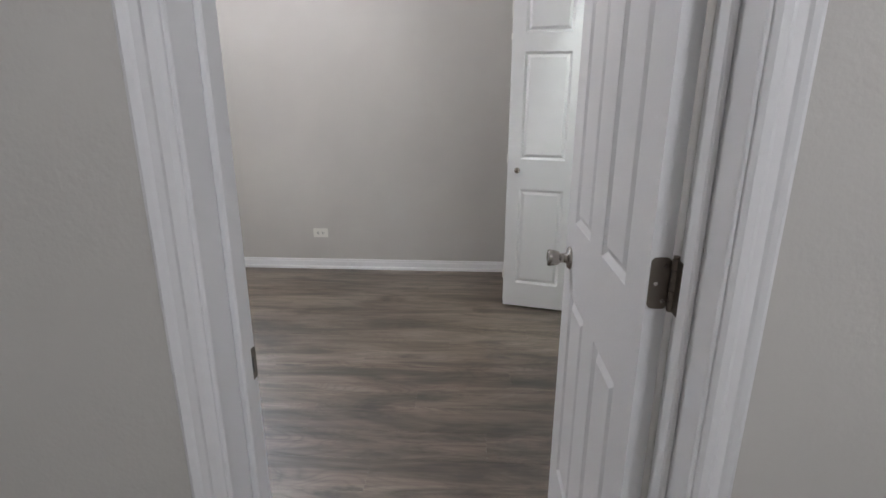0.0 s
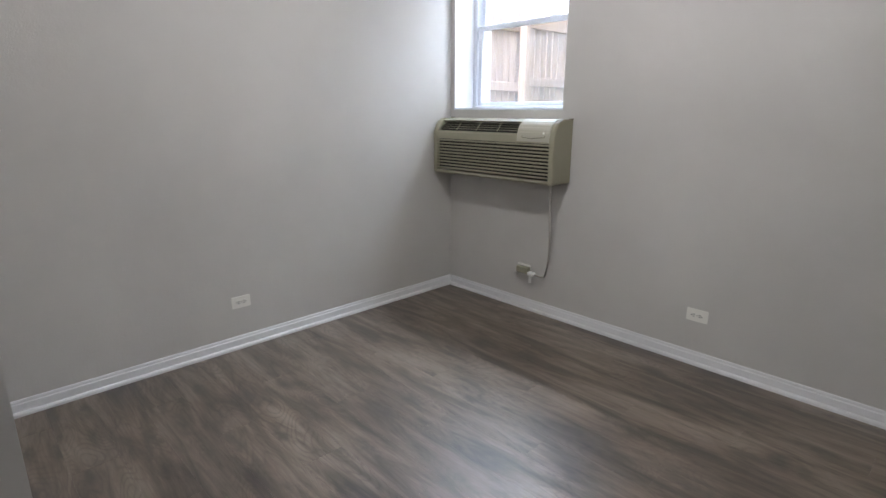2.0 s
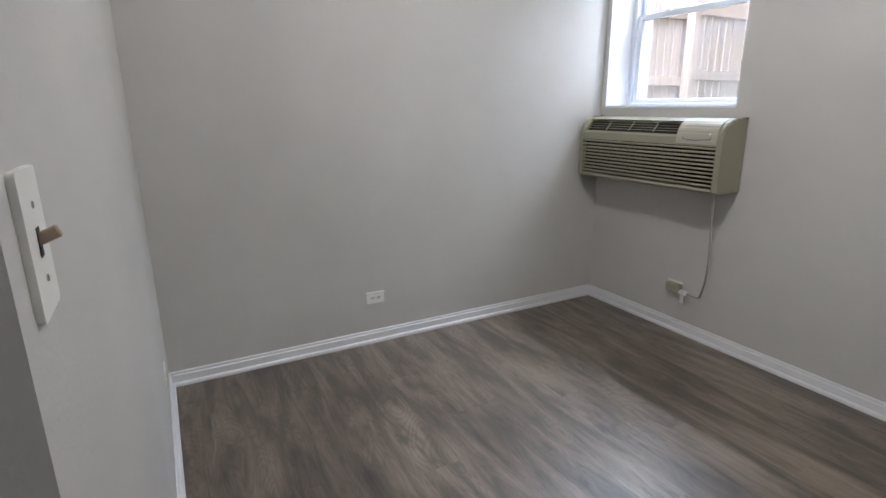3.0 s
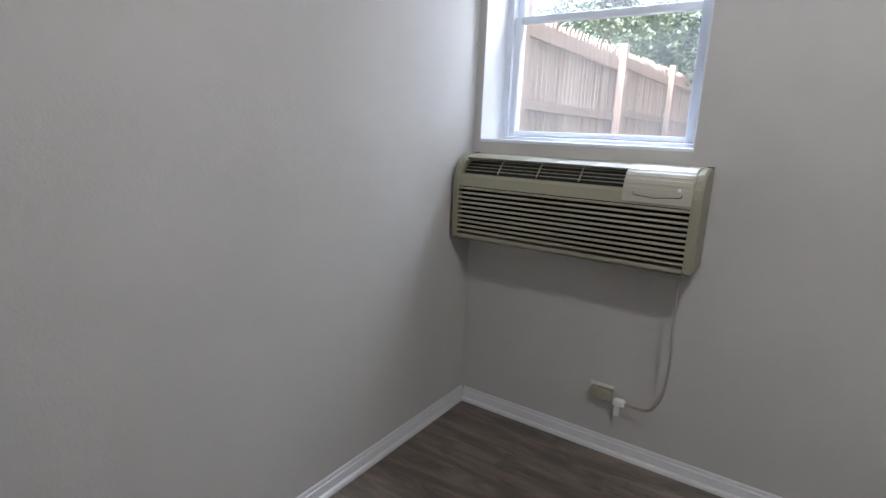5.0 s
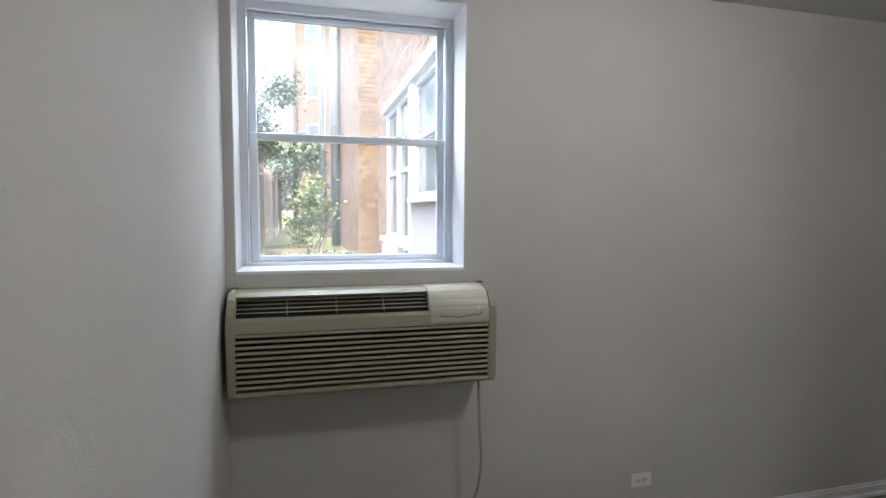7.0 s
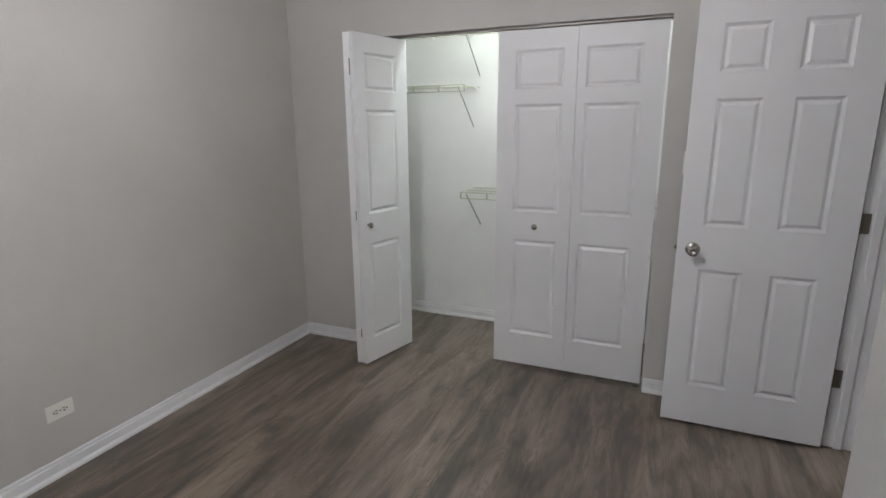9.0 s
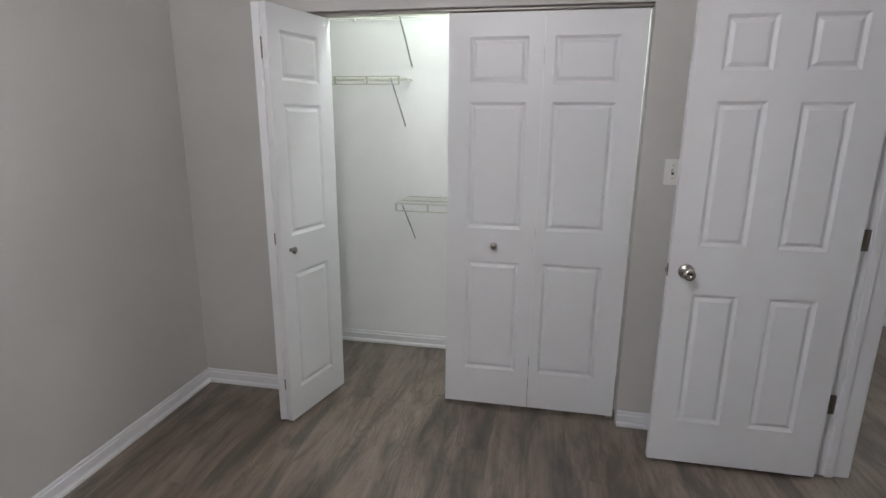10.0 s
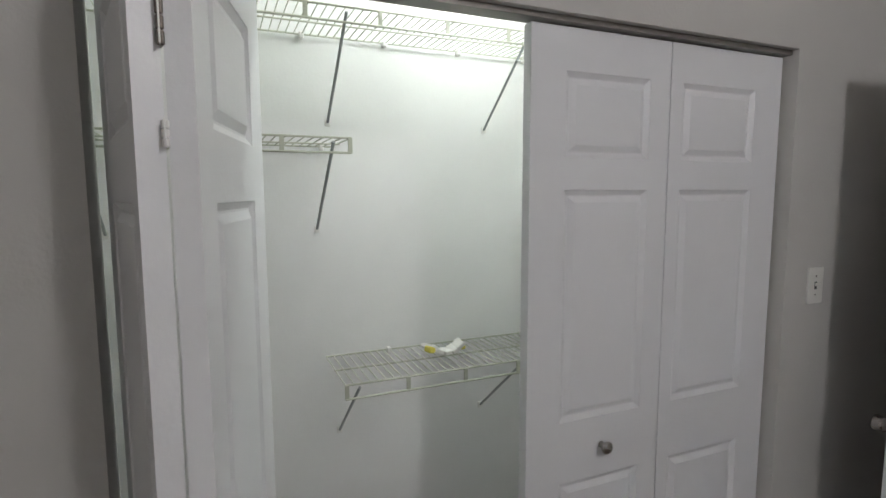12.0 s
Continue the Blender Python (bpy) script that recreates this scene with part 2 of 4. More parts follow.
def boxes(*rows, bevel=0.0):
    bm = bmesh.new()
    for r in rows:
        box(bm, *r, bevel=bevel)
    return bm


def each(name, rows, mat, parent, label="", bevel=0.0):
    """One part for every box."""
    return [put(name, boxes(r, bevel=bevel), mat, parent, label) for r in rows]


def empty(name, m=None):
    ob = new(name)
    ob.empty_display_size = 0.1
    if m is not None:
        ob.matrix_world = m
    return ob


def sweep(bm, profile, p0, p1, out):
    """A profile of (outward, up) points drawn from p0 to p1; out is the direction away from the wall."""
    p0, p1, out = Vector(p0), Vector(p1), Vector(out)
    rings = [[bm.verts.new(p + out * a + Vector((0, 0, b))) for a, b in profile] for p in (p0, p1)]
    n = len(profile)
    for i in range(n):
        bm.faces.new((rings[0][i], rings[0][(i + 1) % n], rings[1][(i + 1) % n], rings[1][i]))
    bm.faces.new(rings[0])
    bm.faces.new(reversed(rings[1]))
    return bm


def post(bm, profile, x, y, across, out, z0, z1):
    """An upright moulding: a profile of (across, outward) points from z0 to z1."""
    across, out = Vector(across), Vector(out)
    rings = [[bm.verts.new(Vector((x, y, z)) + across * a + out * b) for a, b in profile] for z in (z0, z1)]
    n = len(profile)
    for i in range(n):
        bm.faces.new((rings[0][i], rings[0][(i + 1) % n], rings[1][(i + 1) % n], rings[1][i]))
    bm.faces.new(rings[0])
    bm.faces.new(reversed(rings[1]))
    return bm


def turned(bm, profile, m, steps=20):
    """A turned body: (radius, height) points round local z, at the pose m."""
    rings = []
    for r, h in profile:
        rings.append([bm.verts.new(m @ Vector((r * math.cos(2 * math.pi * k / steps), r * math.sin(2 * math.pi * k / steps), h))) for k in range(steps)])
    for a, b in zip(rings, rings[1:]):
        for k in range(steps):
            bm.faces.new((a[k], a[(k + 1) % steps], b[(k + 1) % steps], b[k]))
    bm.faces.new(rings[0])
    bm.faces.new(reversed(rings[-1]))
    return bm


def rod(bm, a, b, r, steps=6):
    a, b = Vector(a), Vector(b)
    m = Matrix.Translation(a) @ (b - a).to_track_quat("Z", "Y").to_matrix().to_4x4()
    return turned(bm, [(r, 0), (r, (b - a).length)], m, steps)


def structure(ob, label="", category=""):
    return tagged(ob, label, category, kind="structure")


# ---- the rooms: planes ----
XW, XE, YN, YS, CEIL = -3.172, 0.575, 4.222, 1.266, 2.752
DOOR_W, DOOR_E, DOOR_ROOM, DOOR_HALL, DOOR_TOP = -0.373, 0.333, 1.05, 0.910, 2.045
WX0, WX1, WZ0, WZ1, YOUT = -3.135, -2.148, 1.428, 2.606, 4.62
CY0, CY1, CZ, CX0, CX1 = 1.876, 3.697, 2.036, 0.675, 1.318
CN, CS = 4.10, 1.78
HX0, HX1, HY0 = -1.35, 2.43, -1.75

structure(put("wall_west", boxes((XW - 0.30, XW, 0.9, YOUT, 0, 3.0)), WALL), "greige painted west wall with a low outlet", "wall")
structure(put("wall_north", boxes((XW, WX0, YN, YOUT, 0, 3.0), (WX1, 1.6, YN, YOUT, 0, 3.0), (WX0, WX1, YN, YOUT, 0, WZ0), (WX0, WX1, YN, YOUT, WZ1, 3.0)), WALL), "greige painted wall with a deep window opening", "wall")
structure(put("wall_south", boxes((XW, -0.692, YS - 0.12, YS, 0, CEIL)), WALL), "greige painted wall beside the entry recess", "wall")
structure(put("wall_recess", boxes((-0.812, -0.692, DOOR_ROOM, YS - 0.12, 0, CEIL)), WALL), "short greige painted wall of the entry recess", "wall")
structure(put("wall_doorway", boxes((-0.812, DOOR_W - 0.02, DOOR_HALL, DOOR_ROOM, 0, CEIL), (DOOR_E + 0.02, XE, DOOR_HALL, DOOR_ROOM, 0, CEIL), (DOOR_W - 0.02, DOOR_E + 0.02, DOOR_HALL, DOOR_ROOM, DOOR_TOP + 0.02, CEIL)), WALL), "greige painted wall round the bedroom doorway", "wall")
for row in ((XE, CX0, DOOR_HALL, CY0, 0, CEIL), (XE, CX0, CY1, YN, 0, CEIL), (XE, CX0, CY0, CY1, CZ, CEIL)):
    structure(put("wall_closet", boxes(row), WALL), "greige painted wall round the wide closet opening", "wall")
structure(put("closet_wall_back", boxes((CX1, CX1 + 0.12, CS - 0.1, CN + 0.1, 0, CEIL)), CLOSET), "white painted back wall of the closet", "wall")
structure(put("closet_wall_north", boxes((CX0, CX1, CN, CN + 0.1, 0, CEIL)), CLOSET), "white painted side wall of the closet", "wall")
structure(put("closet_wall_south", boxes((CX0, CX1, CS - 0.1, CS, 0, CEIL)), CLOSET), "white painted side wall of the closet", "wall")
structure(put("hall_wall_north", boxes((HX0, -0.812, DOOR_HALL, DOOR_HALL + 0.12, 0, CEIL), (CX0, HX1, DOOR_HALL, DOOR_HALL + 0.12, 0, CEIL)), WALL), "greige painted hall wall", "wall")
structure(put("hall_wall_west", boxes((HX0 - 0.12, HX0, HY0, DOOR_HALL + 0.12, 0, CEIL)), WALL), "plain greige hall wall", "wall")
structure(put("hall_wall_south", boxes((HX0 - 0.12, HX1 + 0.15, HY0 - 0.12, HY0, 0, CEIL)), WALL), "plain greige hall wall", "wall")
HD0, HD1 = -0.19, 0.66
structure(put("hall_wall_east", boxes((HX1, HX1 + 0.15, HY0, HD0 - 0.02, 0, CEIL), (HX1, HX1 + 0.15, HD1 + 0.02, DOOR_HALL + 0.12, 0, CEIL), (HX1, HX1 + 0.15, HD0 - 0.02, HD1 + 0.02, 2.05, CEIL)), WALL), "greige painted hall wall round the entry door", "wall")
structure(put("ceiling", boxes((XW - 0.30, HX1 + 0.15, HY0 - 0.12, YN, CEIL, CEIL + 0.15)), CEILING), "off-white painted ceiling", "ceiling")
structure(put("subfloor", boxes((XW - 0.3, HX1 + 0.15, HY0 - 0.12, YOUT, -0.16, -0.006)), MORTAR), "concrete slab under the planks", "floor")

# baseboards
BASE = [(0, 0), (0.024, 0), (0.024, 0.012), (0.019, 0.019), (0.011, 0.022), (0.011, 0.059), (0.0065, 0.063), (0.0065, 0.073), (0.004, 0.080), (0, 0.080)]


def baseboard(p0, p1, out):
    bm = sweep(bmesh.new(), BASE, (*p0, 0), (*p1, 0), (*out, 0))
    return structure(put("baseboard", bm, TRIM), "white painted baseboard with a stepped profile", "baseboard")


baseboard((XW, YS), (XW, YN), (1, 0))
baseboard((XW + 0.02, YN), (XE - 0.02, YN), (0, -1))
baseboard((XE, YN), (XE, CY1 + 0.004), (-1, 0))
baseboard((XE, CY0 - 0.004), (XE, DOOR_ROOM), (-1, 0))
baseboard((XW + 0.02, YS), (-0.692, YS), (0, 1))
baseboard((CX1, CS), (CX1, CN), (-1, 0))
baseboard((CX0, CN), (CX1 - 0.02, CN), (0, -1))
baseboard((CX0, CS), (CX1 - 0.02, CS), (0, 1))
baseboard((HX1, HY0), (HX1, HD0 - 0.09), (-1, 0))
baseboard((0.45, DOOR_HALL), (HX1 - 0.02, DOOR_HALL), (0, -1))

# door frame: jambs, stops, casing
structure(put("door_jamb", boxes((DOOR_W - 0.02, DOOR_W, DOOR_HALL, DOOR_ROOM, 0, DOOR_TOP, ), (DOOR_E, DOOR_E + 0.02, DOOR_HALL, DOOR_ROOM, 0, DOOR_TOP), (DOOR_W - 0.02, DOOR_E + 0.02, DOOR_HALL, DOOR_ROOM, DOOR_TOP, DOOR_TOP + 0.02), bevel=0.002), TRIM), "white painted door jamb", "door frame")
structure(put("door_stop", boxes((DOOR_W, DOOR_W + 0.012, DOOR_ROOM - 0.075, DOOR_ROOM - 0.040, 0, DOOR_TOP - 0.012), (DOOR_E - 0.012, DOOR_E, DOOR_ROOM - 0.075, DOOR_ROOM - 0.040, 0, DOOR_TOP - 0.012), (DOOR_W, DOOR_E, DOOR_ROOM - 0.075, DOOR_ROOM - 0.040, DOOR_TOP - 0.012, DOOR_TOP), bevel=0.003), TRIM), "white painted door stop strip", "door frame")
CASING = [(0, 0), (0.051, 0), (0.051, 0.014), (0.045, 0.017), (0.038, 0.014), (0.034, 0.010), (0.022, 0.010), (0.016, 0.013), (0.006, 0.011), (0, 0.006)]
for side, x in ((-1, DOOR_W - 0.006), (1, DOOR_E + 0.006)):
    structure(put("door_casing", post(bmesh.new(), CASING, x, DOOR_HALL, (side, 0, 0), (0, -1, 0), 0, DOOR_TOP + 0.07), TRIM), "white painted moulded door casing", "door frame")
structure(put("door_casing", boxes((DOOR_W - 0.006, DOOR_E + 0.006, DOOR_HALL - 0.014, DOOR_HALL, DOOR_TOP + 0.006, DOOR_TOP + 0.07), bevel=0.003), TRIM), "white painted door head casing", "door frame")


# ---- doors ----
def ring_panel(bm, x0, x1, z0, z1, y, inward):
    """A raised panel with its sticking: rings of (inset, depth) down from the door's face."""
    rings = []
    for inset, depth in ((0, 0), (0.0015, 0.0018), (0.013, 0.0092), (0.017, 0.0092), (0.032, 0.0012)):
        yy = y + inward * depth
        rings.append([bm.verts.new(c) for c in ((x0 + inset, yy, z0 + inset), (x1 - inset, yy, z0 + inset), (x1 - inset, yy, z1 - inset), (x0 + inset, yy, z1 - inset))])
    for a, b in zip(rings, rings[1:]):
        for k in range(4):
            bm.faces.new((a[k], a[(k + 1) % 4], b[(k + 1) % 4], b[k]))
    bm.faces.new(rings[-1])


def panel_door(thing, w, h, t, cols, rows, label=""):
    """A moulded door with raised panels, x along its width, y through its thickness, z up, standing at z 0."""
    xs = sorted({0, w, *(c for col in cols for c in col)})
    zs = sorted({0, h, *(c for row in rows for c in row)})
    bm = bmesh.new()
    for y in (0, t):
        grid = {(x, z): bm.verts.new((x, y, z)) for x in xs for z in zs}
        for xa, xb in zip(xs, xs[1:]):
            for za, zb in zip(zs, zs[1:]):
                if (xa, xb) in cols and (za, zb) in rows:
                    continue
                bm.faces.new((grid[xa, za], grid[xb, za], grid[xb, zb], grid[xa, zb]))
    box_edges = ((0, 0, 0, h), (w, w, 0, h))
    for x, _, za, zb in box_edges:
        bm.faces.new([bm.verts.new(c) for c in ((x, 0, za), (x, t, za), (x, t, zb), (x, 0, zb))])
    for z in (0, h):
        bm.faces.new([bm.verts.new(c) for c in ((0, 0, z), (w, 0, z), (w, t, z), (0, t, z))])
    bmesh.ops.remove_doubles(bm, verts=bm.verts, dist=0.0001)
    put("slab", bm, TRIM, thing, label)
    for col in cols:
        for row in rows:
            pb = bmesh.new()
            ring_panel(pb, *col, *row, 0, 1)
            ring_panel(pb, *col, *row, t, -1)
            put("panel", pb, TRIM, thing)


def round_knob(thing, x, z, y, inward, r=0.0255, name="knob", mat=None):
    """A door knob with its rose on the face at y, standing out against inward."""
    out = -inward
    m = Matrix.Translation((x, y, z)) @ Matrix.Rotation(radians(90) * out * -1, 4, "X")
    s = r / 0.0255
    profile = [(0.033, 0), (0.033, 0.004), (0.028, 0.009), (0.0145, 0.011), (0.0135, 0.022), (0.0140, 0.030), (0.0205, 0.035), (0.0215, 0.041), (0.0240, 0.061), (0.0225, 0.065), (0.0075, 0.065), (0.0070, 0.063)]
    return put(name, turned(bmesh.new(), [(a * s, b * s) for a, b in profile], m), mat or NICKEL, thing, smooth=True)


ROWS_B = ((0.205, 0.810), (0.982, 1.600), (1.682, 1.895))
ROWS_FOLDED = ((0.160, 0.778), (0.963, 1.580), (1.682, 1.897))
ROWS_Z = ((0.205, 0.810), (1.020, 1.600), (1.712, 1.915))
# bedroom door, standing open at a right angle
door = empty("door_1", pose(0.292, 1.066, 0.014, 0, 0, 90) )
# local x runs away from the hinge into the room, local y towards -x
panel_door(door, 0.702, 2.025, 0.035, ((0.116, 0.299), (0.414, 0.597)), ROWS_Z)
structure(door, "white six-panel bedroom door standing open", "door")
door.matrix_world = pose(0.327, 1.066, 0.014, 0, 0, 90)
round_knob(door, 0.702 - 0.070, 0.908, 0.035, -1)
round_knob(door, 0.702 - 0.070, 0.908, 0.0, 1)
put("latch_plate", boxes((0.701, 0.7035, 0.006, 0.029, 0.880, 0.936), (0.703, 0.712, 0.012, 0.023, 0.900, 0.916), bevel=0.001), NICKEL, door, "satin nickel latch plate with its bolt")

bm = bmesh.new()
for x, w, h in ((0.232, 0.020, 0.006), (0.255, 0.010, 0.003), (0.675, 0.016, 0.004)):
    v = [bm.verts.new(c) for y in (0.0335, 0.0358) for c in ((x - w / 2, y, -0.001), (x + w / 2, y, -0.001), (x + w * 0.1, y, h))]
    bm.faces.new(v[3:])
    for k in range(3):
        bm.faces.new((v[k], v[(k + 1) % 3], v[3 + (k + 1) % 3], v[3 + k]))
put("chipped_edge", bm, STRUT, door, "chips out of the door's painted bottom edge")


def rounded_plate(bm, w, h, t, r, m, steps=4):
    """A flat plate with rounded corners, centred, in local x and z, t thick along y."""
    pts = []
    for cx, cz, a0 in ((w / 2 - r, h / 2 - r, 0), (-w / 2 + r, h / 2 - r, 90), (-w / 2 + r, -h / 2 + r, 180), (w / 2 - r, -h / 2 + r, 270)):
        for k in range(steps + 1):
            a = radians(a0 + 90 * k / steps)
            pts.append((cx + r * math.cos(a), cz + r * math.sin(a)))
    rings = [[bm.verts.new(m @ Vector((x, y, z))) for x, z in pts] for y in (0, t)]
    n = len(pts)
    for i in range(n):
        bm.faces.new((rings[0][i], rings[0][(i + 1) % n], rings[1][(i + 1) % n], rings[1][i]))
    bm.faces.new(rings[0])
    bm.faces.new(reversed(rings[1]))
    return bm



for z in (0.353, 1.082, 1.807):
    z -= 0.014
    bm = rounded_plate(bmesh.new(), 0.033, 0.089, 0.0025, 0.009, pose(0, 0.0165, z, 0, 0, 90))
    rounded_plate(bm, 0.030, 0.089, 0.0025, 0.002, pose(-0.032, -0.0055, z))
    for k in range(5):
        rod(bm, (-0.010, -0.003, z - 0.0445 + k * 0.0178), (-0.010, -0.003, z - 0.0445 + k * 0.0178 + 0.0168), 0.0065, 10)
    rod(bm, (-0.010, -0.003, z + 0.0445), (-0.010, -0.003, z + 0.050), 0.005, 8)
    hinge = put("hinge", bm, BRONZE, door, "aged steel butt hinge")
    bm = bmesh.new()
    for dy, dz in ((0.008, 0.030), (0.022, 0.0), (0.008, -0.030)):
        rod(bm, (-0.0024, 0.001 + dy, z + dz), (-0.0036, 0.001 + dy, z + dz), 0.0038, 8)
    put("screw", bm, NICKEL, hinge, "steel screw heads")

# strike plate in the other jamb
strike = empty("strike_plate", pose(DOOR_W, 1.026, 0.930))
tagged(strike, "worn steel strike plate set in the white door jamb", "door hardware")
put("plate", rounded_plate(bmesh.new(), 0.040, 0.057, 0.0022, 0.004, pose(0.0022, 0, 0, 0, 0, 90)), BRONZE, strike)
put("latch_hole", boxes((0.0021, 0.0026, -0.011, 0.008, -0.014, 0.014)), SLOT, strike)

# hall entry door
hall_door = empty("door_2", pose(HX1 + 0.02, HD1, 0.014, 0, 0, -90))
structure(hall_door, "closed white entry door with a lever and a deadbolt", "door")
bm = bmesh.new()
box(bm, 0, HD1 - HD0, 0, 0.044, 0, 2.02, 0.002)
put("slab", bm, TRIM, hall_door)
m = Matrix.Translation((0.775, 0, 0.855)) @ Matrix.Rotation(radians(90), 4, "X")
put("lever_rose", turned(bmesh.new(), [(0.032, 0), (0.032, 0.006), (0.012, 0.010), (0.011, 0.048)], m), NICKEL, hall_door, smooth=True)
put("lever", boxes((0.655, 0.785, -0.056, -0.042, 0.846, 0.864), bevel=0.005), NICKEL, hall_door, "satin nickel door lever")
m = Matrix.Translation((0.775, 0, 0.995)) @ Matrix.Rotation(radians(90), 4, "X")
put("deadbolt", turned(bmesh.new(), [(0.032, 0), (0.030, 0.012), (0.022, 0.016), (0.018, 0.022)], m), BRONZE, hall_door, "dark round deadbolt", smooth=True)
structure(put("door_jamb", boxes((HX1, HX1 + 0.08, HD0 - 0.02, HD0, 0, 2.05), (HX1, HX1 + 0.08, HD1, HD1 + 0.02, 0, 2.05), (HX1, HX1 + 0.08, HD0, HD1, 2.036, 2.05), bevel=0.002), TRIM), "white painted entry door jamb", "door frame")
for side, y in ((-1, HD0 - 0.006), (1, HD1 + 0.006)):
    structure(put("door_casing", post(bmesh.new(), CASING, HX1, y, (0, side, 0), (-1, 0, 0), 0, 2.11), TRIM), "white painted moulded door casing", "door frame")
structure(put("door_casing", boxes((HX1 - 0.014, HX1, HD0 - 0.006, HD1 + 0.006, 2.045, 2.11), bevel=0.003), TRIM), "white painted door head casing", "door frame")
structure(put("threshold", boxes((HX1 - 0.01, HX1 + 0.09, HD0, HD1, 0, 0.013), bevel=0.003), THRESHOLD), "dark worn door threshold", "threshold")

# ---- closet: bifold doors ----
LEAF_W, LEAF_H, LEAF_T = 0.447, 2.000, 0.034

def leaf_mesh(name, x, y, z, turn, cols, parent, label="", rows=ROWS_B):
    """One leaf as a mesh in world place, its panels under it."""
    place = pose(x, y, z, 0, 0, turn)
    w, h, t = LEAF_W, LEAF_H, LEAF_T
    holder = bmesh.new()
    xs = sorted({0, w, *(c for col in cols for c in col)})
    zs = sorted({0, h, *(c for row in rows for c in row)})
    for yy in (0, t):
        grid = {(a, b): holder.verts.new((a, yy, b)) for a in xs for b in zs}
        for xa, xb in zip(xs, xs[1:]):
            for za, zb in zip(zs, zs[1:]):
                if (xa, xb) in cols and (za, zb) in rows:
                    continue
                holder.faces.new((grid[xa, za], grid[xb, za], grid[xb, zb], grid[xa, zb]))
    for xx in (0, w):
        holder.faces.new([holder.verts.new(c) for c in ((xx, 0, 0), (xx, t, 0), (xx, t, h), (xx, 0, h))])
    for zz in (0, h):
        holder.faces.new([holder.verts.new(c) for c in ((0, 0, zz), (w, 0, zz), (w, t, zz), (0, t, zz))])
    bmesh.ops.remove_doubles(holder, verts=holder.verts, dist=0.0001)
    leaf = put(name, holder, TRIM, parent, label)
    leaf.matrix_basis = place
    for col in cols:
        for row in rows:
            pb = bmesh.new()
            ring_panel(pb, *col, *row, 0, 1)
            ring_panel(pb, *col, *row, t, -1)
            put("panel", pb, TRIM, leaf)
    return leaf


def bifold(m, leaves, knob_leaf, knob_at, hinge_points, label, rows=ROWS_B):
    thing = empty("bifold_door", m)
    tagged(thing, label, "bifold door")
    inv = m.inverted()
    made = []
    for x, y, turn, cols in leaves:
        leaf = leaf_mesh("leaf", 0, 0, 0, 0, cols, thing, "", rows)
        leaf.matrix_basis = inv @ pose(x, y, 0.018, 0, 0, turn)
        made.append(leaf)
    out = Matrix.Translation((knob_at, 0, 0.897)) @ Matrix.Rotation(radians(90), 4, "X")
    put("knob", turned(bmesh.new(), [(0.010, 0), (0.008, 0.012), (0.016, 0.019), (0.0185, 0.026), (0.014, 0.031), (0.005, 0.033)], out, 14), NICKEL, made[knob_leaf], "small satin nickel knob", smooth=True)
    for z, hh in ((0.22, 0.028), (0.98, 0.028), (1.685, 0.017), (1.835, 0.045)):
        bm = bmesh.new()
        x, y, turn = hinge_points
        mm = inv @ pose(x, y, z, 0, 0, turn)
        box(bm, -0.0008, 0.0008, -0.013, 0.013, -hh, hh, 0, mm)
        hinge = put("hinge", bm, WHITEPL, thing, "small painted leaf hinge")
        bm = bmesh.new()
        n = max(3, int(hh / 0.009))
        for k in range(n):
            z0 = -hh + 2 * hh * k / n
            turned(bm, [(0.0035, z0), (0.0048, z0 + 0.001), (0.0048, z0 + 2 * hh / n - 0.002), (0.0035, z0 + 2 * hh / n - 0.001)], mm, 8)
        put("knuckle", bm, BRONZE if hh > 0.02 else WHITEPL, hinge, "worn hinge knuckles")
    return thing


ANG_B, ANG_A = -14.1, 13.3
WIDE, NARROW = ((0.103, 0.377),), ((0.045, 0.335),)
# leaf B: fold end at its x 0, outer face towards the south; leaf A: fold end at its x 0 too, face towards the north
bifold(pose(0.244, 3.56, 0), ((0.236, 3.511, ANG_B, ((0.075, 0.345),)), (0.246, 3.5475, ANG_A, NARROW)), 0, 0.062, (0.2425, 3.547, 90), "white panelled bifold closet door folded half open into the room", ROWS_FOLDED)
# leaves C and D, closed
bifold(pose(0.617, 2.33, 0), ((0.617, 2.785, -90, WIDE), (0.617, 2.335, -90, NARROW)), 0, 0.245, (0.640, 2.3365, 90), "white panelled bifold closet door standing closed")
structure(put("closet_track", boxes((0.596, 0.648, CY0, CY1, 2.0225, CZ)), TRACK), "grey metal bifold door track", "door track")
bracket = put("pivot_bracket", boxes((0.606, 0.655, CY0, CY0 + 0.045, 0.0, 0.004), (0.606, 0.655, CY0, CY0 + 0.003, 0.004, 0.045), bevel=0.001), NICKEL)
tagged(bracket, "small steel floor pivot bracket at the closet jamb", "door hardware")

# ---- closet: wire shelves ----
SHELF_D = 0.315


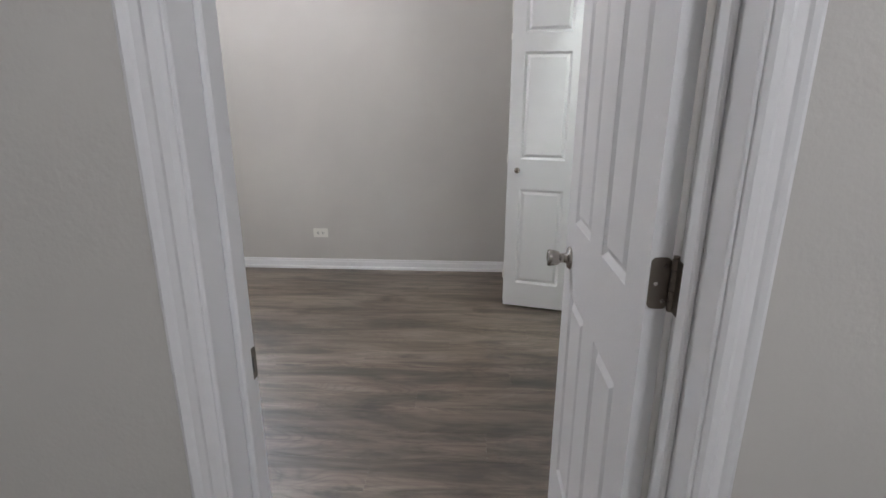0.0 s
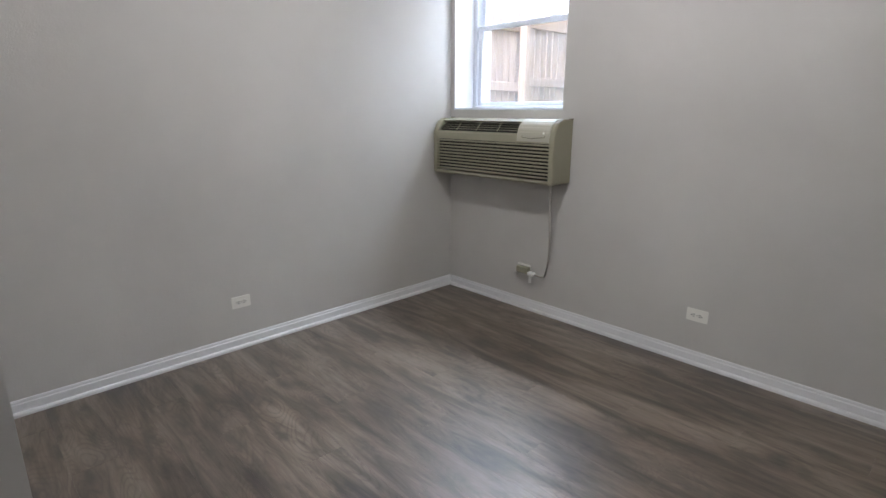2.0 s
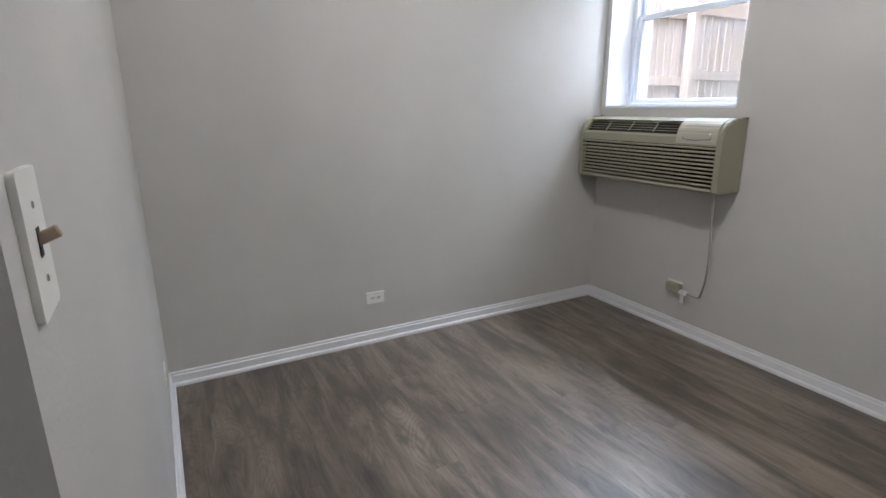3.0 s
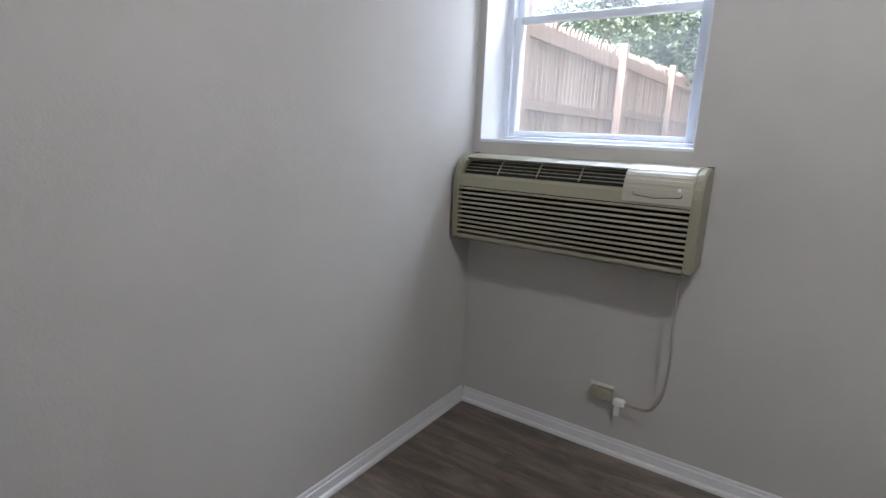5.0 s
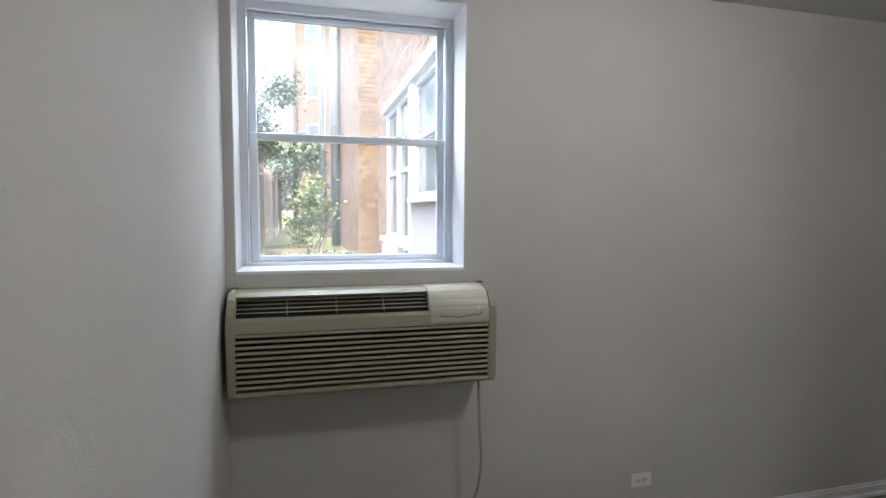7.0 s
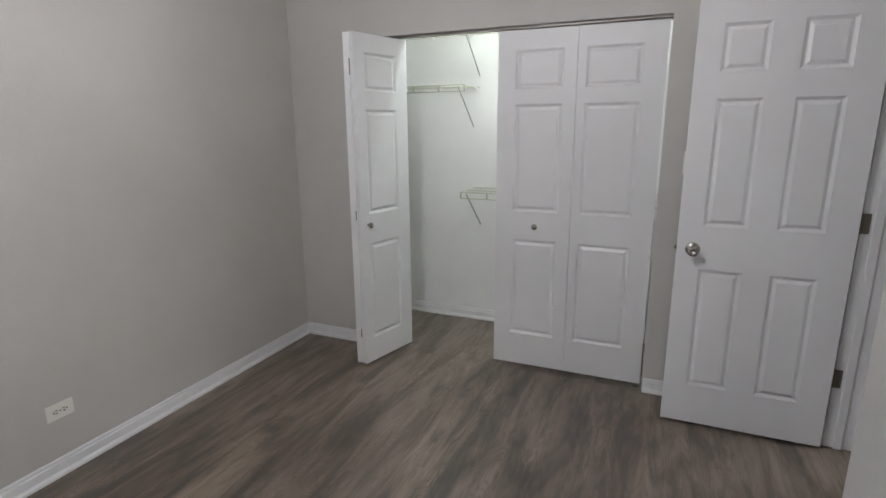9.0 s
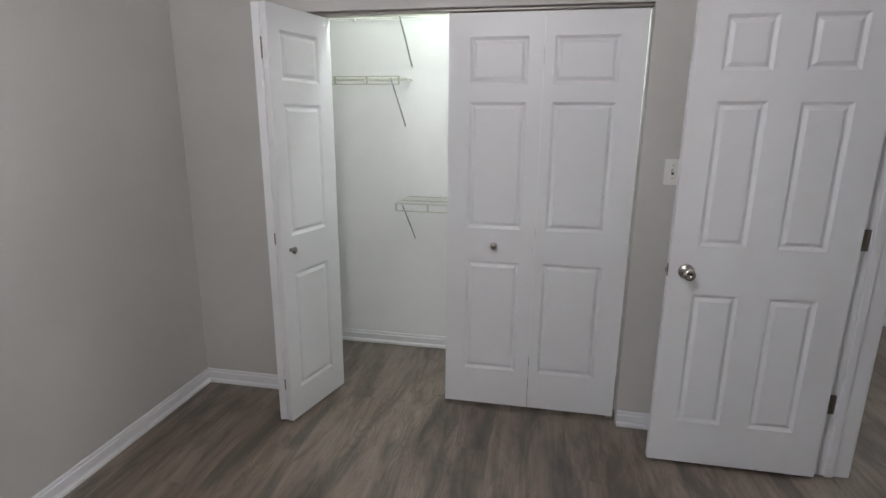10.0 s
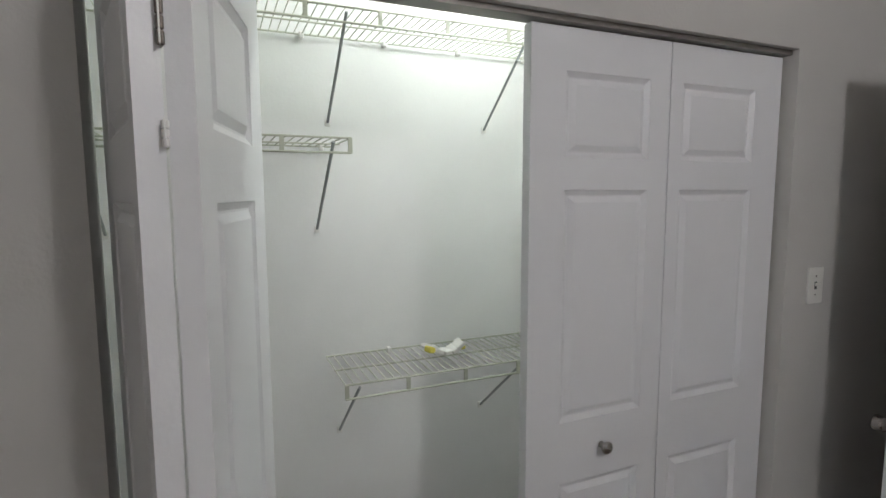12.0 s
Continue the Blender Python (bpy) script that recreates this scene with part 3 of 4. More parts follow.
def wire_shelf(y0, y1, z, braces, label):
    thing = empty("wire_shelf", pose(CX1, y0, z))
    tagged(thing, label, "wire shelf", "closet shelves")
    d, n = SHELF_D, y1 - y0
    bm = bmesh.new()
    k = 0
    while k * 0.0255 <= n:
        y = min(k * 0.0255, n)
        rod(bm, (-0.012, y, 0), (-d, y, 0), 0.0017, 5)
        k += 1
    put("deck", bm, WIRE, thing)
    for x, zz, r in ((-0.012, 0, 0.003), (-d, 0, 0.0032), (-d * 0.5, -0.004, 0.0028), (-d - 0.003, -0.042, 0.0036)):
        put("rail", rod(bmesh.new(), (x, 0, zz), (x, n, zz), r, 6), WIRE, thing)
    for k in range(max(2, round(n / 0.2)) + 1):
        y = min(n - 0.004, max(0.004, k * n / max(2, round(n / 0.2))))
        put("front_clip", boxes((-d - 0.0055, -d - 0.001, y - 0.006, y + 0.006, -0.042, 0.001)), WIRE, thing)
    for by in braces:
        bm = bmesh.new()
        rod(bm, (-d, by - y0, -0.012), (-0.006, by - y0, -0.275), 0.0048, 6)
        brace = put("support_brace", bm, STRUT, thing, "grey steel shelf support brace")
        put("wall_foot", boxes((-0.006, 0, by - y0 - 0.009, by - y0 + 0.009, -0.288, -0.264), bevel=0.001), WHITEPL, brace)
    for k in range(int(n / 0.28) + 1):
        y = min(n - 0.02, 0.03 + k * 0.28)
        put("wall_clip", boxes((-0.022, 0, y - 0.008, y + 0.008, -0.014, 0.008), bevel=0.003), WHITEPL, thing, "white plastic wall clip")
    return thing


wire_shelf(CS + 0.01, CN - 0.01, 2.125, (2.02, 2.55, 3.14, 3.74), "white wire closet shelf running the whole width near the top")
wire_shelf(3.135, CN - 0.01, 1.768, (3.185, 3.80), "white wire closet shelf at middle height")
wire_shelf(CS + 0.01, 3.168, 1.045, (2.0, 2.56, 3.125), "white wire closet shelf at waist height")

tape = empty("plastic_scraps", pose(1.150, 2.785, 1.05) @ Matrix.Scale(1.2, 4))
tagged(tape, "crumpled white and yellow plastic packet lying on the wire shelf", "packet")
bm = bmesh.new()
for k in range(5):
    a = radians(-60 + 30 * k)
    box(bm, -0.024, 0.024, -0.013, 0.013, 0, 0.012, 0.002, pose(0.0, 0.055 * math.sin(a), 0.038 - 0.034 * math.cos(a), 40 * math.sin(a) * 1.1, 0, 8 * k))
put("white_band", bm, WHITEPL, tape)
bm = bmesh.new()
box(bm, -0.020, 0.012, 0.044, 0.066, 0.004, 0.022, 0.004, pose(0, 0, 0, 12, 4, 10))
put("yellow_wrap", bm, TAPE, tape, "yellow plastic wrap")
put("yellow_wrap", box(bmesh.new(), -0.014, 0.016, -0.064, -0.048, 0.004, 0.016, 0.003, pose(0, 0, 0, -10, 4, -8)), TAPE, tape, "yellow plastic wrap")

closet_light = empty("closet_light", pose(0.93, 2.75, CEIL))
tagged(closet_light, "bare bulb in a white porcelain holder on the closet ceiling", "ceiling light")
put("holder", turned(bmesh.new(), [(0.06, 0), (0.06, -0.02), (0.035, -0.05), (0.022, -0.07)], Matrix.Identity(4)), WHITEPL, closet_light, smooth=True)
room_light = empty("ceiling_light", pose(-1.46, 2.72, CEIL))
tagged(room_light, "white round ceiling light fitting", "ceiling light")
put("base", turned(bmesh.new(), [(0.15, 0), (0.15, -0.018), (0.13, -0.03), (0.03, -0.036)], Matrix.Identity(4), 28), WHITEPL, room_light, smooth=True)
hall_light = empty("ceiling_light", pose(0.6, -0.7, CEIL))
tagged(hall_light, "white round hall ceiling light fitting", "ceiling light")
put("base", turned(bmesh.new(), [(0.15, 0), (0.15, -0.018), (0.13, -0.03), (0.03, -0.036)], Matrix.Identity(4), 28), WHITEPL, hall_light, smooth=True)


# ---- outlets and switches ----
def outlet(m, label):
    """A horizontal duplex outlet; local x along the wall, -y out of it."""
    thing = empty("outlet", m)
    tagged(thing, label, "outlet", "wall outlets")
    bm = rounded_plate(bmesh.new(), 0.116, 0.072, -0.005, 0.005, Matrix.Identity(4))
    put("plate", bm, PLATE, thing)
    for s in (-1, 1):
        x = s * 0.0195
        sock = put("socket", rounded_plate(bmesh.new(), 0.027, 0.030, -0.0075, 0.010, pose(x, 0, 0)), PLATE, thing)
        bm = bmesh.new()
        for dz in (-0.0062, 0.0062):
            box(bm, x - 0.003 * s - 0.0055, x - 0.003 * s + 0.0055, -0.0082, -0.0074, dz - 0.0018, dz + 0.0018)
        rod(bm, (x + 0.008 * s, -0.0074, 0), (x + 0.008 * s, -0.0082, 0), 0.0034, 8)
        put("slot", bm, SLOT, sock)
    put("screw", turned(bmesh.new(), [(0.003, 0), (0.003, 0.006)], pose(0, 0, 0, 90, 0, 0), 8), NICKEL, thing)
    return thing


def switch(m, label, toggle=PLATE, note="ivory toggle"):
    thing = empty("light_switch", m)
    tagged(thing, label, "light switch", "light switches")
    put("plate", rounded_plate(bmesh.new(), 0.073, 0.117, -0.006, 0.005, Matrix.Identity(4)), PLATE, thing)
    put("toggle_slot", boxes((-0.0055, 0.0055, -0.0066, -0.0055, -0.012, 0.012)), SLOT, thing)
    bm = bmesh.new()
    box(bm, -0.004, 0.004, -0.022, -0.004, -0.005, 0.005, 0.001, pose(0, 0, 0, -22, 0, 0))
    put("toggle", bm, toggle, thing, note)
    for dz in (-0.030, 0.030):
        put("screw", turned(bmesh.new(), [(0.003, 0), (0.003, 0.007)], pose(0, 0, dz, 90, 0, 0), 8), NICKEL, thing)
    return thing


outlet(pose(-1.172, YN, 0.295), "horizontal ivory duplex outlet on the greige wall")
outlet(pose(XW, 2.442, 0.293, 0, 0, 90), "horizontal ivory duplex outlet on the greige wall")
outlet(pose(-2.70, YS, 0.30, 0, 0, 180), "horizontal ivory duplex outlet on the greige wall")
switch(pose(XE, 1.733, 1.312, 0, 0, -90), "ivory toggle switch between closet and bedroom door")
switch(pose(-0.772, YS, 1.334, 0, 0, 180), "ivory toggle switch beside the entry recess", TOGGLE, "worn brownish toggle")

# ---- air conditioner ----
AX0, AX1, AZ0, AZ1 = -3.150, -2.062, 0.957, 1.362
FRONT = 4.016


def ac_profile(inset=0.0):
    """Side outline (y, z) of the case, anticlockwise from the wall's foot."""
    f = FRONT + inset
    return [(YN, AZ0 + inset), (f + 0.012, AZ0 + inset), (f, AZ0 + 0.012 + inset), (f + 0.002, 1.250 - inset), (f + 0.008, 1.285 - inset), (f + 0.022, 1.315 - inset), (f + 0.045, 1.340 - inset), (f + 0.075, 1.355 - inset), (f + 0.105, 1.361 - inset), (YN, AZ1 - inset)]


def extrude_x(bm, profile, x0, x1):
    rings = [[bm.verts.new((x, y, z)) for y, z in profile] for x in (x0, x1)]
    n = len(profile)
    for i in range(n):
        bm.faces.new((rings[0][i], rings[0][(i + 1) % n], rings[1][(i + 1) % n], rings[1][i]))
    bm.faces.new(rings[0])
    bm.faces.new(reversed(rings[1]))
    return bm


ac = empty("air_conditioner", pose(0, 0, 0))
tagged(ac, "aged beige through-wall air conditioner mounted under the window", "air conditioner")
# Solid core coloured near black in place of the shaded hollow.
put("inner_case", extrude_x(bmesh.new(), ac_profile(0.034), AX0 + 0.02, AX1 - 0.03), INNER_SHADE, ac, "near-black core standing for the shade behind the grilles")
for xa, xb in ((AX0, AX0 + 0.032), (AX1 - 0.036, AX1)):
    bm = extrude_x(bmesh.new(), ac_profile(), xa, xb)
    bmesh.ops.bevel(bm, geom=[e for e in bm.edges if abs(e.verts[0].co.x - e.verts[1].co.x) < 1e-5], offset=0.006, segments=2, affect="EDGES", clamp_overlap=True)
    put("end_cheek", bm, BEIGE, ac)
strip = [(FRONT + 0.003, 1.213), (FRONT + 0.0045, 1.226), (FRONT + 0.009, 1.258), (FRONT + 0.0165, 1.272), (FRONT + 0.045, 1.262), (FRONT + 0.030, 1.213)]
bm = extrude_x(bmesh.new(), strip, AX0 + 0.032, AX1 - 0.036)
extrude_x(bm, [(YN, AZ0), (FRONT + 0.012, AZ0), (FRONT, AZ0 + 0.012), (FRONT + 0.001, AZ0 + 0.026), (FRONT + 0.025, AZ0 + 0.026), (YN, AZ0 + 0.02)], AX0 + 0.032, AX1 - 0.036)
extrude_x(bm, [(FRONT + 0.074, 1.345), (FRONT + 0.100, 1.3565), (YN, AZ1), (YN, AZ1 - 0.02), (FRONT + 0.085, 1.335)], AX0 + 0.032, AX1 - 0.29)
put("front_frame", bm, BEIGE, ac)
NSL = 10
for k in range(NSL):
    z = 0.988 + k * (1.213 - 0.988) / NSL + 0.004
    put("grille_slat", box(bmesh.new(), AX0 + 0.032, AX1 - 0.036, -0.009, 0.009, -0.0056, 0.0056, 0.0015, pose(0, FRONT + 0.0125, z + 0.008, -8, 0, 0)), BEIGE, ac)
for k in range(4):
    t = (k + 1) / 5
    y, z = FRONT + 0.026 + t * 0.062, 1.272 + t * 0.072
    bm = box(bmesh.new(), AX0 + 0.032, AX1 - 0.29, -0.005, 0.005, -0.0008, 0.0008, 0, pose(0, y + 0.003, z, 6, 0, 0))
    put("louvre", bm, BEIGE, ac, "thin louvre of the air outlet")
for k in range(3):
    x = AX0 + 0.032 + (AX1 - 0.322 - AX0) * (k + 1) / 4
    bm = box(bmesh.new(), x - 0.0015, x + 0.0015, -0.045, 0.045, -0.003, 0.004, 0, pose(0, FRONT + 0.056, 1.311, 46, 0, 0))
    put("louvre_divider", bm, BEIGE, ac)
lid = [(FRONT - 0.001, 1.214), (FRONT, 1.250), (FRONT + 0.006, 1.287), (FRONT + 0.020, 1.317), (FRONT + 0.043, 1.342), (FRONT + 0.073, 1.357), (FRONT + 0.105, 1.362), (YN, AZ1 + 0.001), (YN, AZ1 - 0.03), (FRONT + 0.10, 1.33), (FRONT + 0.03, 1.214)]
bm = extrude_x(bmesh.new(), lid, AX1 - 0.29, AX1 - 0.036)
bmesh.ops.bevel(bm, geom=[e for e in bm.edges if abs(e.verts[0].co.x - e.verts[1].co.x) > 0.05], offset=0.009, segments=3, affect="EDGES", clamp_overlap=True)
put("control_cover", bm, BEIGE_HIGHLIT, ac, "glossy beige control cover", smooth=False)
bm = bmesh.new()
for a, b in (((-2.31, 1.262), (-2.31, 1.250)), ((-2.31, 1.250), (-2.255, 1.245)), ((-2.255, 1.245), (-2.235, 1.243)), ((-2.235, 1.243), (-2.20, 1.247)), ((-2.20, 1.247), (-2.135, 1.252)), ((-2.135, 1.252), (-2.132, 1.264))):
    ya = FRONT + (a[1] - 1.250) * 0.15
    rod(bm, (a[0], ya, a[1]), (b[0], ya, b[1]), 0.0016, 4)
put("cover_seam", bm, SLOT, ac, "dark seam of the cover")
put("badge", boxes((-2.150, -2.138, FRONT + 0.001, FRONT + 0.009, 1.272, 1.284), bevel=0.002), WHITEPL, ac, "tiny pale badge")
for x in (AX0 + 0.012, AX1 - 0.012):
    bm = box(bmesh.new(), x - 0.012, x + 0.012, YN - 0.022, YN - 0.001, AZ1 - 0.002, AZ1 + 0.005, 0.001)
    put("mounting_tab", bm, BRONZE, ac)

# power cord and plug
cord = bpy.data.curves.new("cord", "CURVE")
cord.dimensions, cord.bevel_depth, cord.bevel_resolution, cord.use_fill_caps = "3D", 0.0062, 2, True
sp = cord.splines.new("BEZIER")
pts = [(-2.118, 4.085, 0.962), (-2.112, 4.085, 0.78), (-2.108, 4.092, 0.47), (-2.142, 4.118, 0.350), (-2.185, 4.155, 0.300), (-2.278, 4.178, 0.287)]
sp.bezier_points.add(len(pts) - 1)
for bp, co in zip(sp.bezier_points, pts):
    bp.co, bp.handle_left_type, bp.handle_right_type = co, "AUTO", "AUTO"
tmp = new("cord_curve", cord)
me = bpy.data.meshes.new_from_object(tmp.evaluated_get(bpy.context.evaluated_depsgraph_get()))
bpy.data.objects.remove(tmp)
me.materials.clear()
me.materials.append(CORD)
plug = new("power_cord", me)
plug.parent = ac
plug["label"] = "thin grey power cord hanging down to the wall outlet"
put("plug_head", boxes((-2.330, -2.278, 4.160, 4.196, 0.276, 0.304), bevel=0.005), WHITEPL, plug, "pale plug head")
put("warning_tag", boxes((-2.322, -2.298, 4.172, 4.174, 0.222, 0.276), bevel=0.0005), WHITEPL, plug, "small white cord tag")
wall_box = empty("power_outlet", pose(-2.396, YN, 0.302))
tagged(wall_box, "square beige surface outlet on the greige wall", "outlet")
put("plate", boxes((-0.058, 0.052, -0.006, 0, -0.036, 0.036), bevel=0.002), PLATE, wall_box)
put("cover", boxes((-0.048, 0.058, -0.045, -0.006, -0.025, 0.025), bevel=0.006), BEIGE, wall_box, "beige plug adaptor")

# ---- window ----
window = empty("window_1", pose(0, 0, 0))
structure(window, "white vinyl double-hung window set deep in the wall", "window")
FY0, FY1 = 4.425, 4.525


def frame_bars(x0, x1, z0, z1, w, y0, y1, wb=None, wt=None):
    wb, wt = wb or w, wt or w
    return ((x0, x0 + w, y0, y1, z0, z1), (x1 - w, x1, y0, y1, z0, z1), (x0 + w, x1 - w, y0, y1, z0, z0 + wb), (x0 + w, x1 - w, y0, y1, z1 - wt, z1))


put("window_frame", boxes(*frame_bars(WX0, WX1, WZ0, WZ1, 0.030, FY0, FY1, 0.022, 0.030), bevel=0.003), VINYL, window)
put("inner_stop", boxes((WX0 + 0.030, WX0 + 0.040, FY0, FY0 + 0.014, WZ0 + 0.022, WZ1 - 0.03), (WX1 - 0.040, WX1 - 0.030, FY0, FY0 + 0.014, WZ0 + 0.022, WZ1 - 0.03), (WX0 + 0.04, WX1 - 0.04, FY0, FY0 + 0.014, WZ1 - 0.042, WZ1 - 0.03), bevel=0.002), VINYL, window)
lower = put("lower_sash", boxes(*frame_bars(WX0 + 0.042, WX1 - 0.042, 1.452, 2.034, 0.036, 4.440, 4.470, 0.026, 0.034), bevel=0.003), VINYL, window)
put("pane", boxes((WX0 + 0.078, WX1 - 0.078, 4.453, 4.457, 1.478, 2.0)), GLASS, lower).visible_shadow = False
upper = put("upper_sash", boxes(*frame_bars(WX0 + 0.038, WX1 - 0.038, 2.006, 2.572, 0.034, 4.480, 4.510, 0.034, 0.026), bevel=0.003), VINYL, window)
put("pane", boxes((WX0 + 0.072, WX1 - 0.072, 4.493, 4.497, 2.04, 2.546)), GLASS, upper).visible_shadow = False
for x in (-2.865, -2.415):
    bm = boxes((x - 0.022, x + 0.022, 4.444, 4.468, 2.034, 2.040), (x - 0.008, x + 0.030, 4.448, 4.462, 2.040, 2.047), bevel=0.002)
    put("sash_lock", bm, VINYL, window, "white sash lock")
structure(put("window_sill", boxes((WX0, WX1, YN, FY0, WZ0 - 0.0, WZ0 + 0.004), (WX0, WX1, YN - 0.004, YN - 0.0002, WZ0 - 0.010, WZ0 + 0.004), bevel=0.001), VINYL), "white painted window stool", "window sill")
structure(put("outer_reveal", boxes((WX0, WX0 + 0.012, FY1, YOUT, WZ0, WZ1), (WX1 - 0.012, WX1, FY1, YOUT, WZ0, WZ1), (WX0 + 0.012, WX1 - 0.012, FY1, YOUT, WZ0, WZ0 + 0.012), (WX0 + 0.012, WX1 - 0.012, FY1, YOUT, WZ1 - 0.012, WZ1)), TRIM), "white painted masonry reveal outside the window", "window reveal")
structure(put("window_reveal", boxes((WX0, WX0 + 0.004, YN, FY0, WZ0 + 0.004, WZ1 - 0.004), (WX1 - 0.004, WX1, YN, FY0, WZ0 + 0.004, WZ1 - 0.004), (WX0, WX1, YN, FY0, WZ1 - 0.004, WZ1)), TRIM), "white painted window reveal", "window reveal")

# ---- outside ----
GZ = 0.86
bm = bmesh.new()
far = 400
xs, ys = (-far, -3.46, 2.6, far), (-far, -1.9, 4.62, far)
grid = {(i, j): bm.verts.new((xs[i], ys[j], GZ)) for i in range(4) for j in range(4)}
for i in range(3):
    for j in range(3):
        if (i, j) != (1, 1):
            bm.faces.new((grid[i, j], grid[i + 1, j], grid[i + 1, j + 1], grid[i, j + 1]))
structure(put("ground", bm, GROUND), "bare earth and weeds in the side yard", "ground")


def brick_wall(name, parent, p0, along, length, out, z0, z1, mat, holes=(), size=(0.20, 0.057, 0.10)):
    """Bricks laid on a face; holes are (a0, a1, z0, z1) along it. One joined mesh."""
    bm = bmesh.new()
    L, H, _ = size
    along, outv = Vector(along), Vector(out)
    rows = int((z1 - z0) / (H + 0.010))
    for r in range(rows):
        z = z0 + r * (H + 0.010)
        off = -0.5 * (L + 0.01) * (r % 2)
        a = off
        while a < length:
            a0, a1 = max(a, 0) + random.uniform(0, 0.004), min(a + L, length)
            a += L + 0.010
            if a1 - a0 < 0.02:
                continue
            if any(a0 < h[1] and a1 > h[0] and z < h[3] and z + H > h[2] for h in holes):
                cut = [h for h in holes if a0 < h[1] and a1 > h[0] and z < h[3] and z + H > h[2]][0]
                if a0 < cut[0]:
                    a1 = cut[0]
                elif a1 > cut[1]:
                    a0 = cut[1]
                else:
                    continue
                if a1 - a0 < 0.02:
                    continue
            proud = random.uniform(0.0, 0.006)
            v = [bm.verts.new(Vector(p0) + along * aa + outv * dd + Vector((0, 0, zz))) for zz in (z, z + H) for dd in (-0.02, proud) for aa in (a0, a1)]
            for f in ((2, 3, 7, 6), (0, 2, 6, 4), (1, 5, 7, 3), (4, 6, 7, 5), (0, 1, 3, 2)):
                bm.faces.new([v[i] for i in f])
    ob = put(name, bm, mat, parent)
    return tagged(ob, "", "", "", "stuff")


def wall_with_holes(name, parent, x, y0, y1, z0, z1, t, holes, mat):
    """A wall in a plane of constant x, from x to x + t, with (y0, y1, z0, z1) openings side by side."""
    rows, at = [], y0
    for h in sorted(holes):
        rows.append((x, x + t, at, h[0], z0, z1))
        rows.append((x, x + t, h[0], h[1], z0, h[2]))
        rows.append((x, x + t, h[0], h[1], h[3], z1))
        at = h[1]
    rows.append((x, x + t, at, y1, z0, z1))
    return put(name, boxes(*rows), mat, parent)


def sash_window(parent, m, w, h, label, split=0.5):
    """A white window in local x (width) and z, outside towards -y."""
    win = put("window", boxes(*frame_bars(0, w, 0, h, 0.055, -0.03, 0.05), (0.055, w - 0.055, -0.015, 0.03, h * split - 0.025, h * split + 0.025), bevel=0.004), OUTER_WHITE, parent, label)
    win.matrix_basis = m
    put("pane", boxes((0.05, w - 0.05, 0.008, 0.014, 0.05, h - 0.05)), FARGLASS, win)
    return win


# the neighbouring wing along the yard, with a white bay of windows
BX = -1.80
wing = empty("brick_wing", pose(0, 0, 0))
tagged(wing, "tan brick building wing with white-framed windows beside the side yard", "building")
W1, W2 = (7.20, 8.92, 1.34, 2.93), (5.55, 7.06, 1.80, 2.93)
wall_with_holes("wall", wing, BX + 0.02, 5.0, 10.0, GZ - 0.2, 9.0, 0.3, [W1, (5.55, 7.20, 1.0, 2.93)], MORTAR)
brick_wall("brick", wing, (BX + 0.02, 5.0, 0), (0, 1, 0), 5.0, (-1, 0, 0), GZ, 6.2, BRICK, holes=[(2.20 - 0.02, 3.94, 1.30, 3.02), (0.50, 2.22, GZ, 3.02)])
put("window_head", boxes((BX - 0.07, BX + 0.05, 5.50, 8.97, 2.93, 3.03), bevel=0.006), OUTER_WHITE, wing, "white window head board")
put("siding_panel", boxes((BX - 0.02, BX + 0.10, 5.55, 7.06, 0.9, 1.76), bevel=0.004), SIDING, wing, "grey panel under the window")
put("mullion", boxes((BX - 0.05, BX + 0.08, 7.06, 7.20, 0.9, 2.93), bevel=0.004), OUTER_WHITE, wing, "white mullion post")
put("window_sill", boxes((BX - 0.09, BX + 0.06, 5.50, 7.06, 1.76, 1.81), bevel=0.005), OUTER_WHITE, wing)
put("window_sill", boxes((BX - 0.10, BX + 0.06, 7.18, 8.96, 1.28, 1.345), bevel=0.005), OUTER_WHITE, wing)
sash_window(wing, pose(BX + 0.02, W2[1], W2[2], 0, 0, -90), 1.51, 1.13, "white double-hung window", 0.52)
sash_window(wing, pose(BX + 0.02, W1[1], W1[2], 0, 0, -90), 0.86, 1.59, "white double-hung window", 0.5)
sash_window(wing, pose(BX + 0.02, W1[1] - 0.86, W1[2], 0, 0, -90), 0.86, 1.59, "white double-hung window", 0.5)
unit = empty("window_air_conditioner", pose(BX - 0.02, 8.05, 1.02))
tagged(unit, "small white wall unit under the neighbouring window", "air conditioner")
put("case", boxes((-0.12, 0.05, -0.42, 0.42, 0.0, 0.25), bevel=0.01), OUTER_WHITE, unit)
bm = bmesh.new()
for k in range(6):
    box(bm, -0.126, -0.119, -0.36, 0.36, 0.03 + k * 0.036, 0.042 + k * 0.036)
put("grille", bm, SIDING, unit, "grey grille bars")
# corner pier and the return beyond it
put("wall", boxes((-2.06, BX + 0.32, 10.02, 14.6, GZ - 0.2, 9.0)), MORTAR, wing)
brick_wall("pier_brick", wing, (-2.08, 10.0, 0), (1, 0, 0), 0.34, (0, -1, 0), GZ, 7.0, YELLOW, size=(0.112, 0.062, 0.10))
brick_wall("brick", wing, (-2.06, 10.02, 0), (0, 1, 0), 4.5, (-1, 0, 0), GZ, 7.0, BRICK)


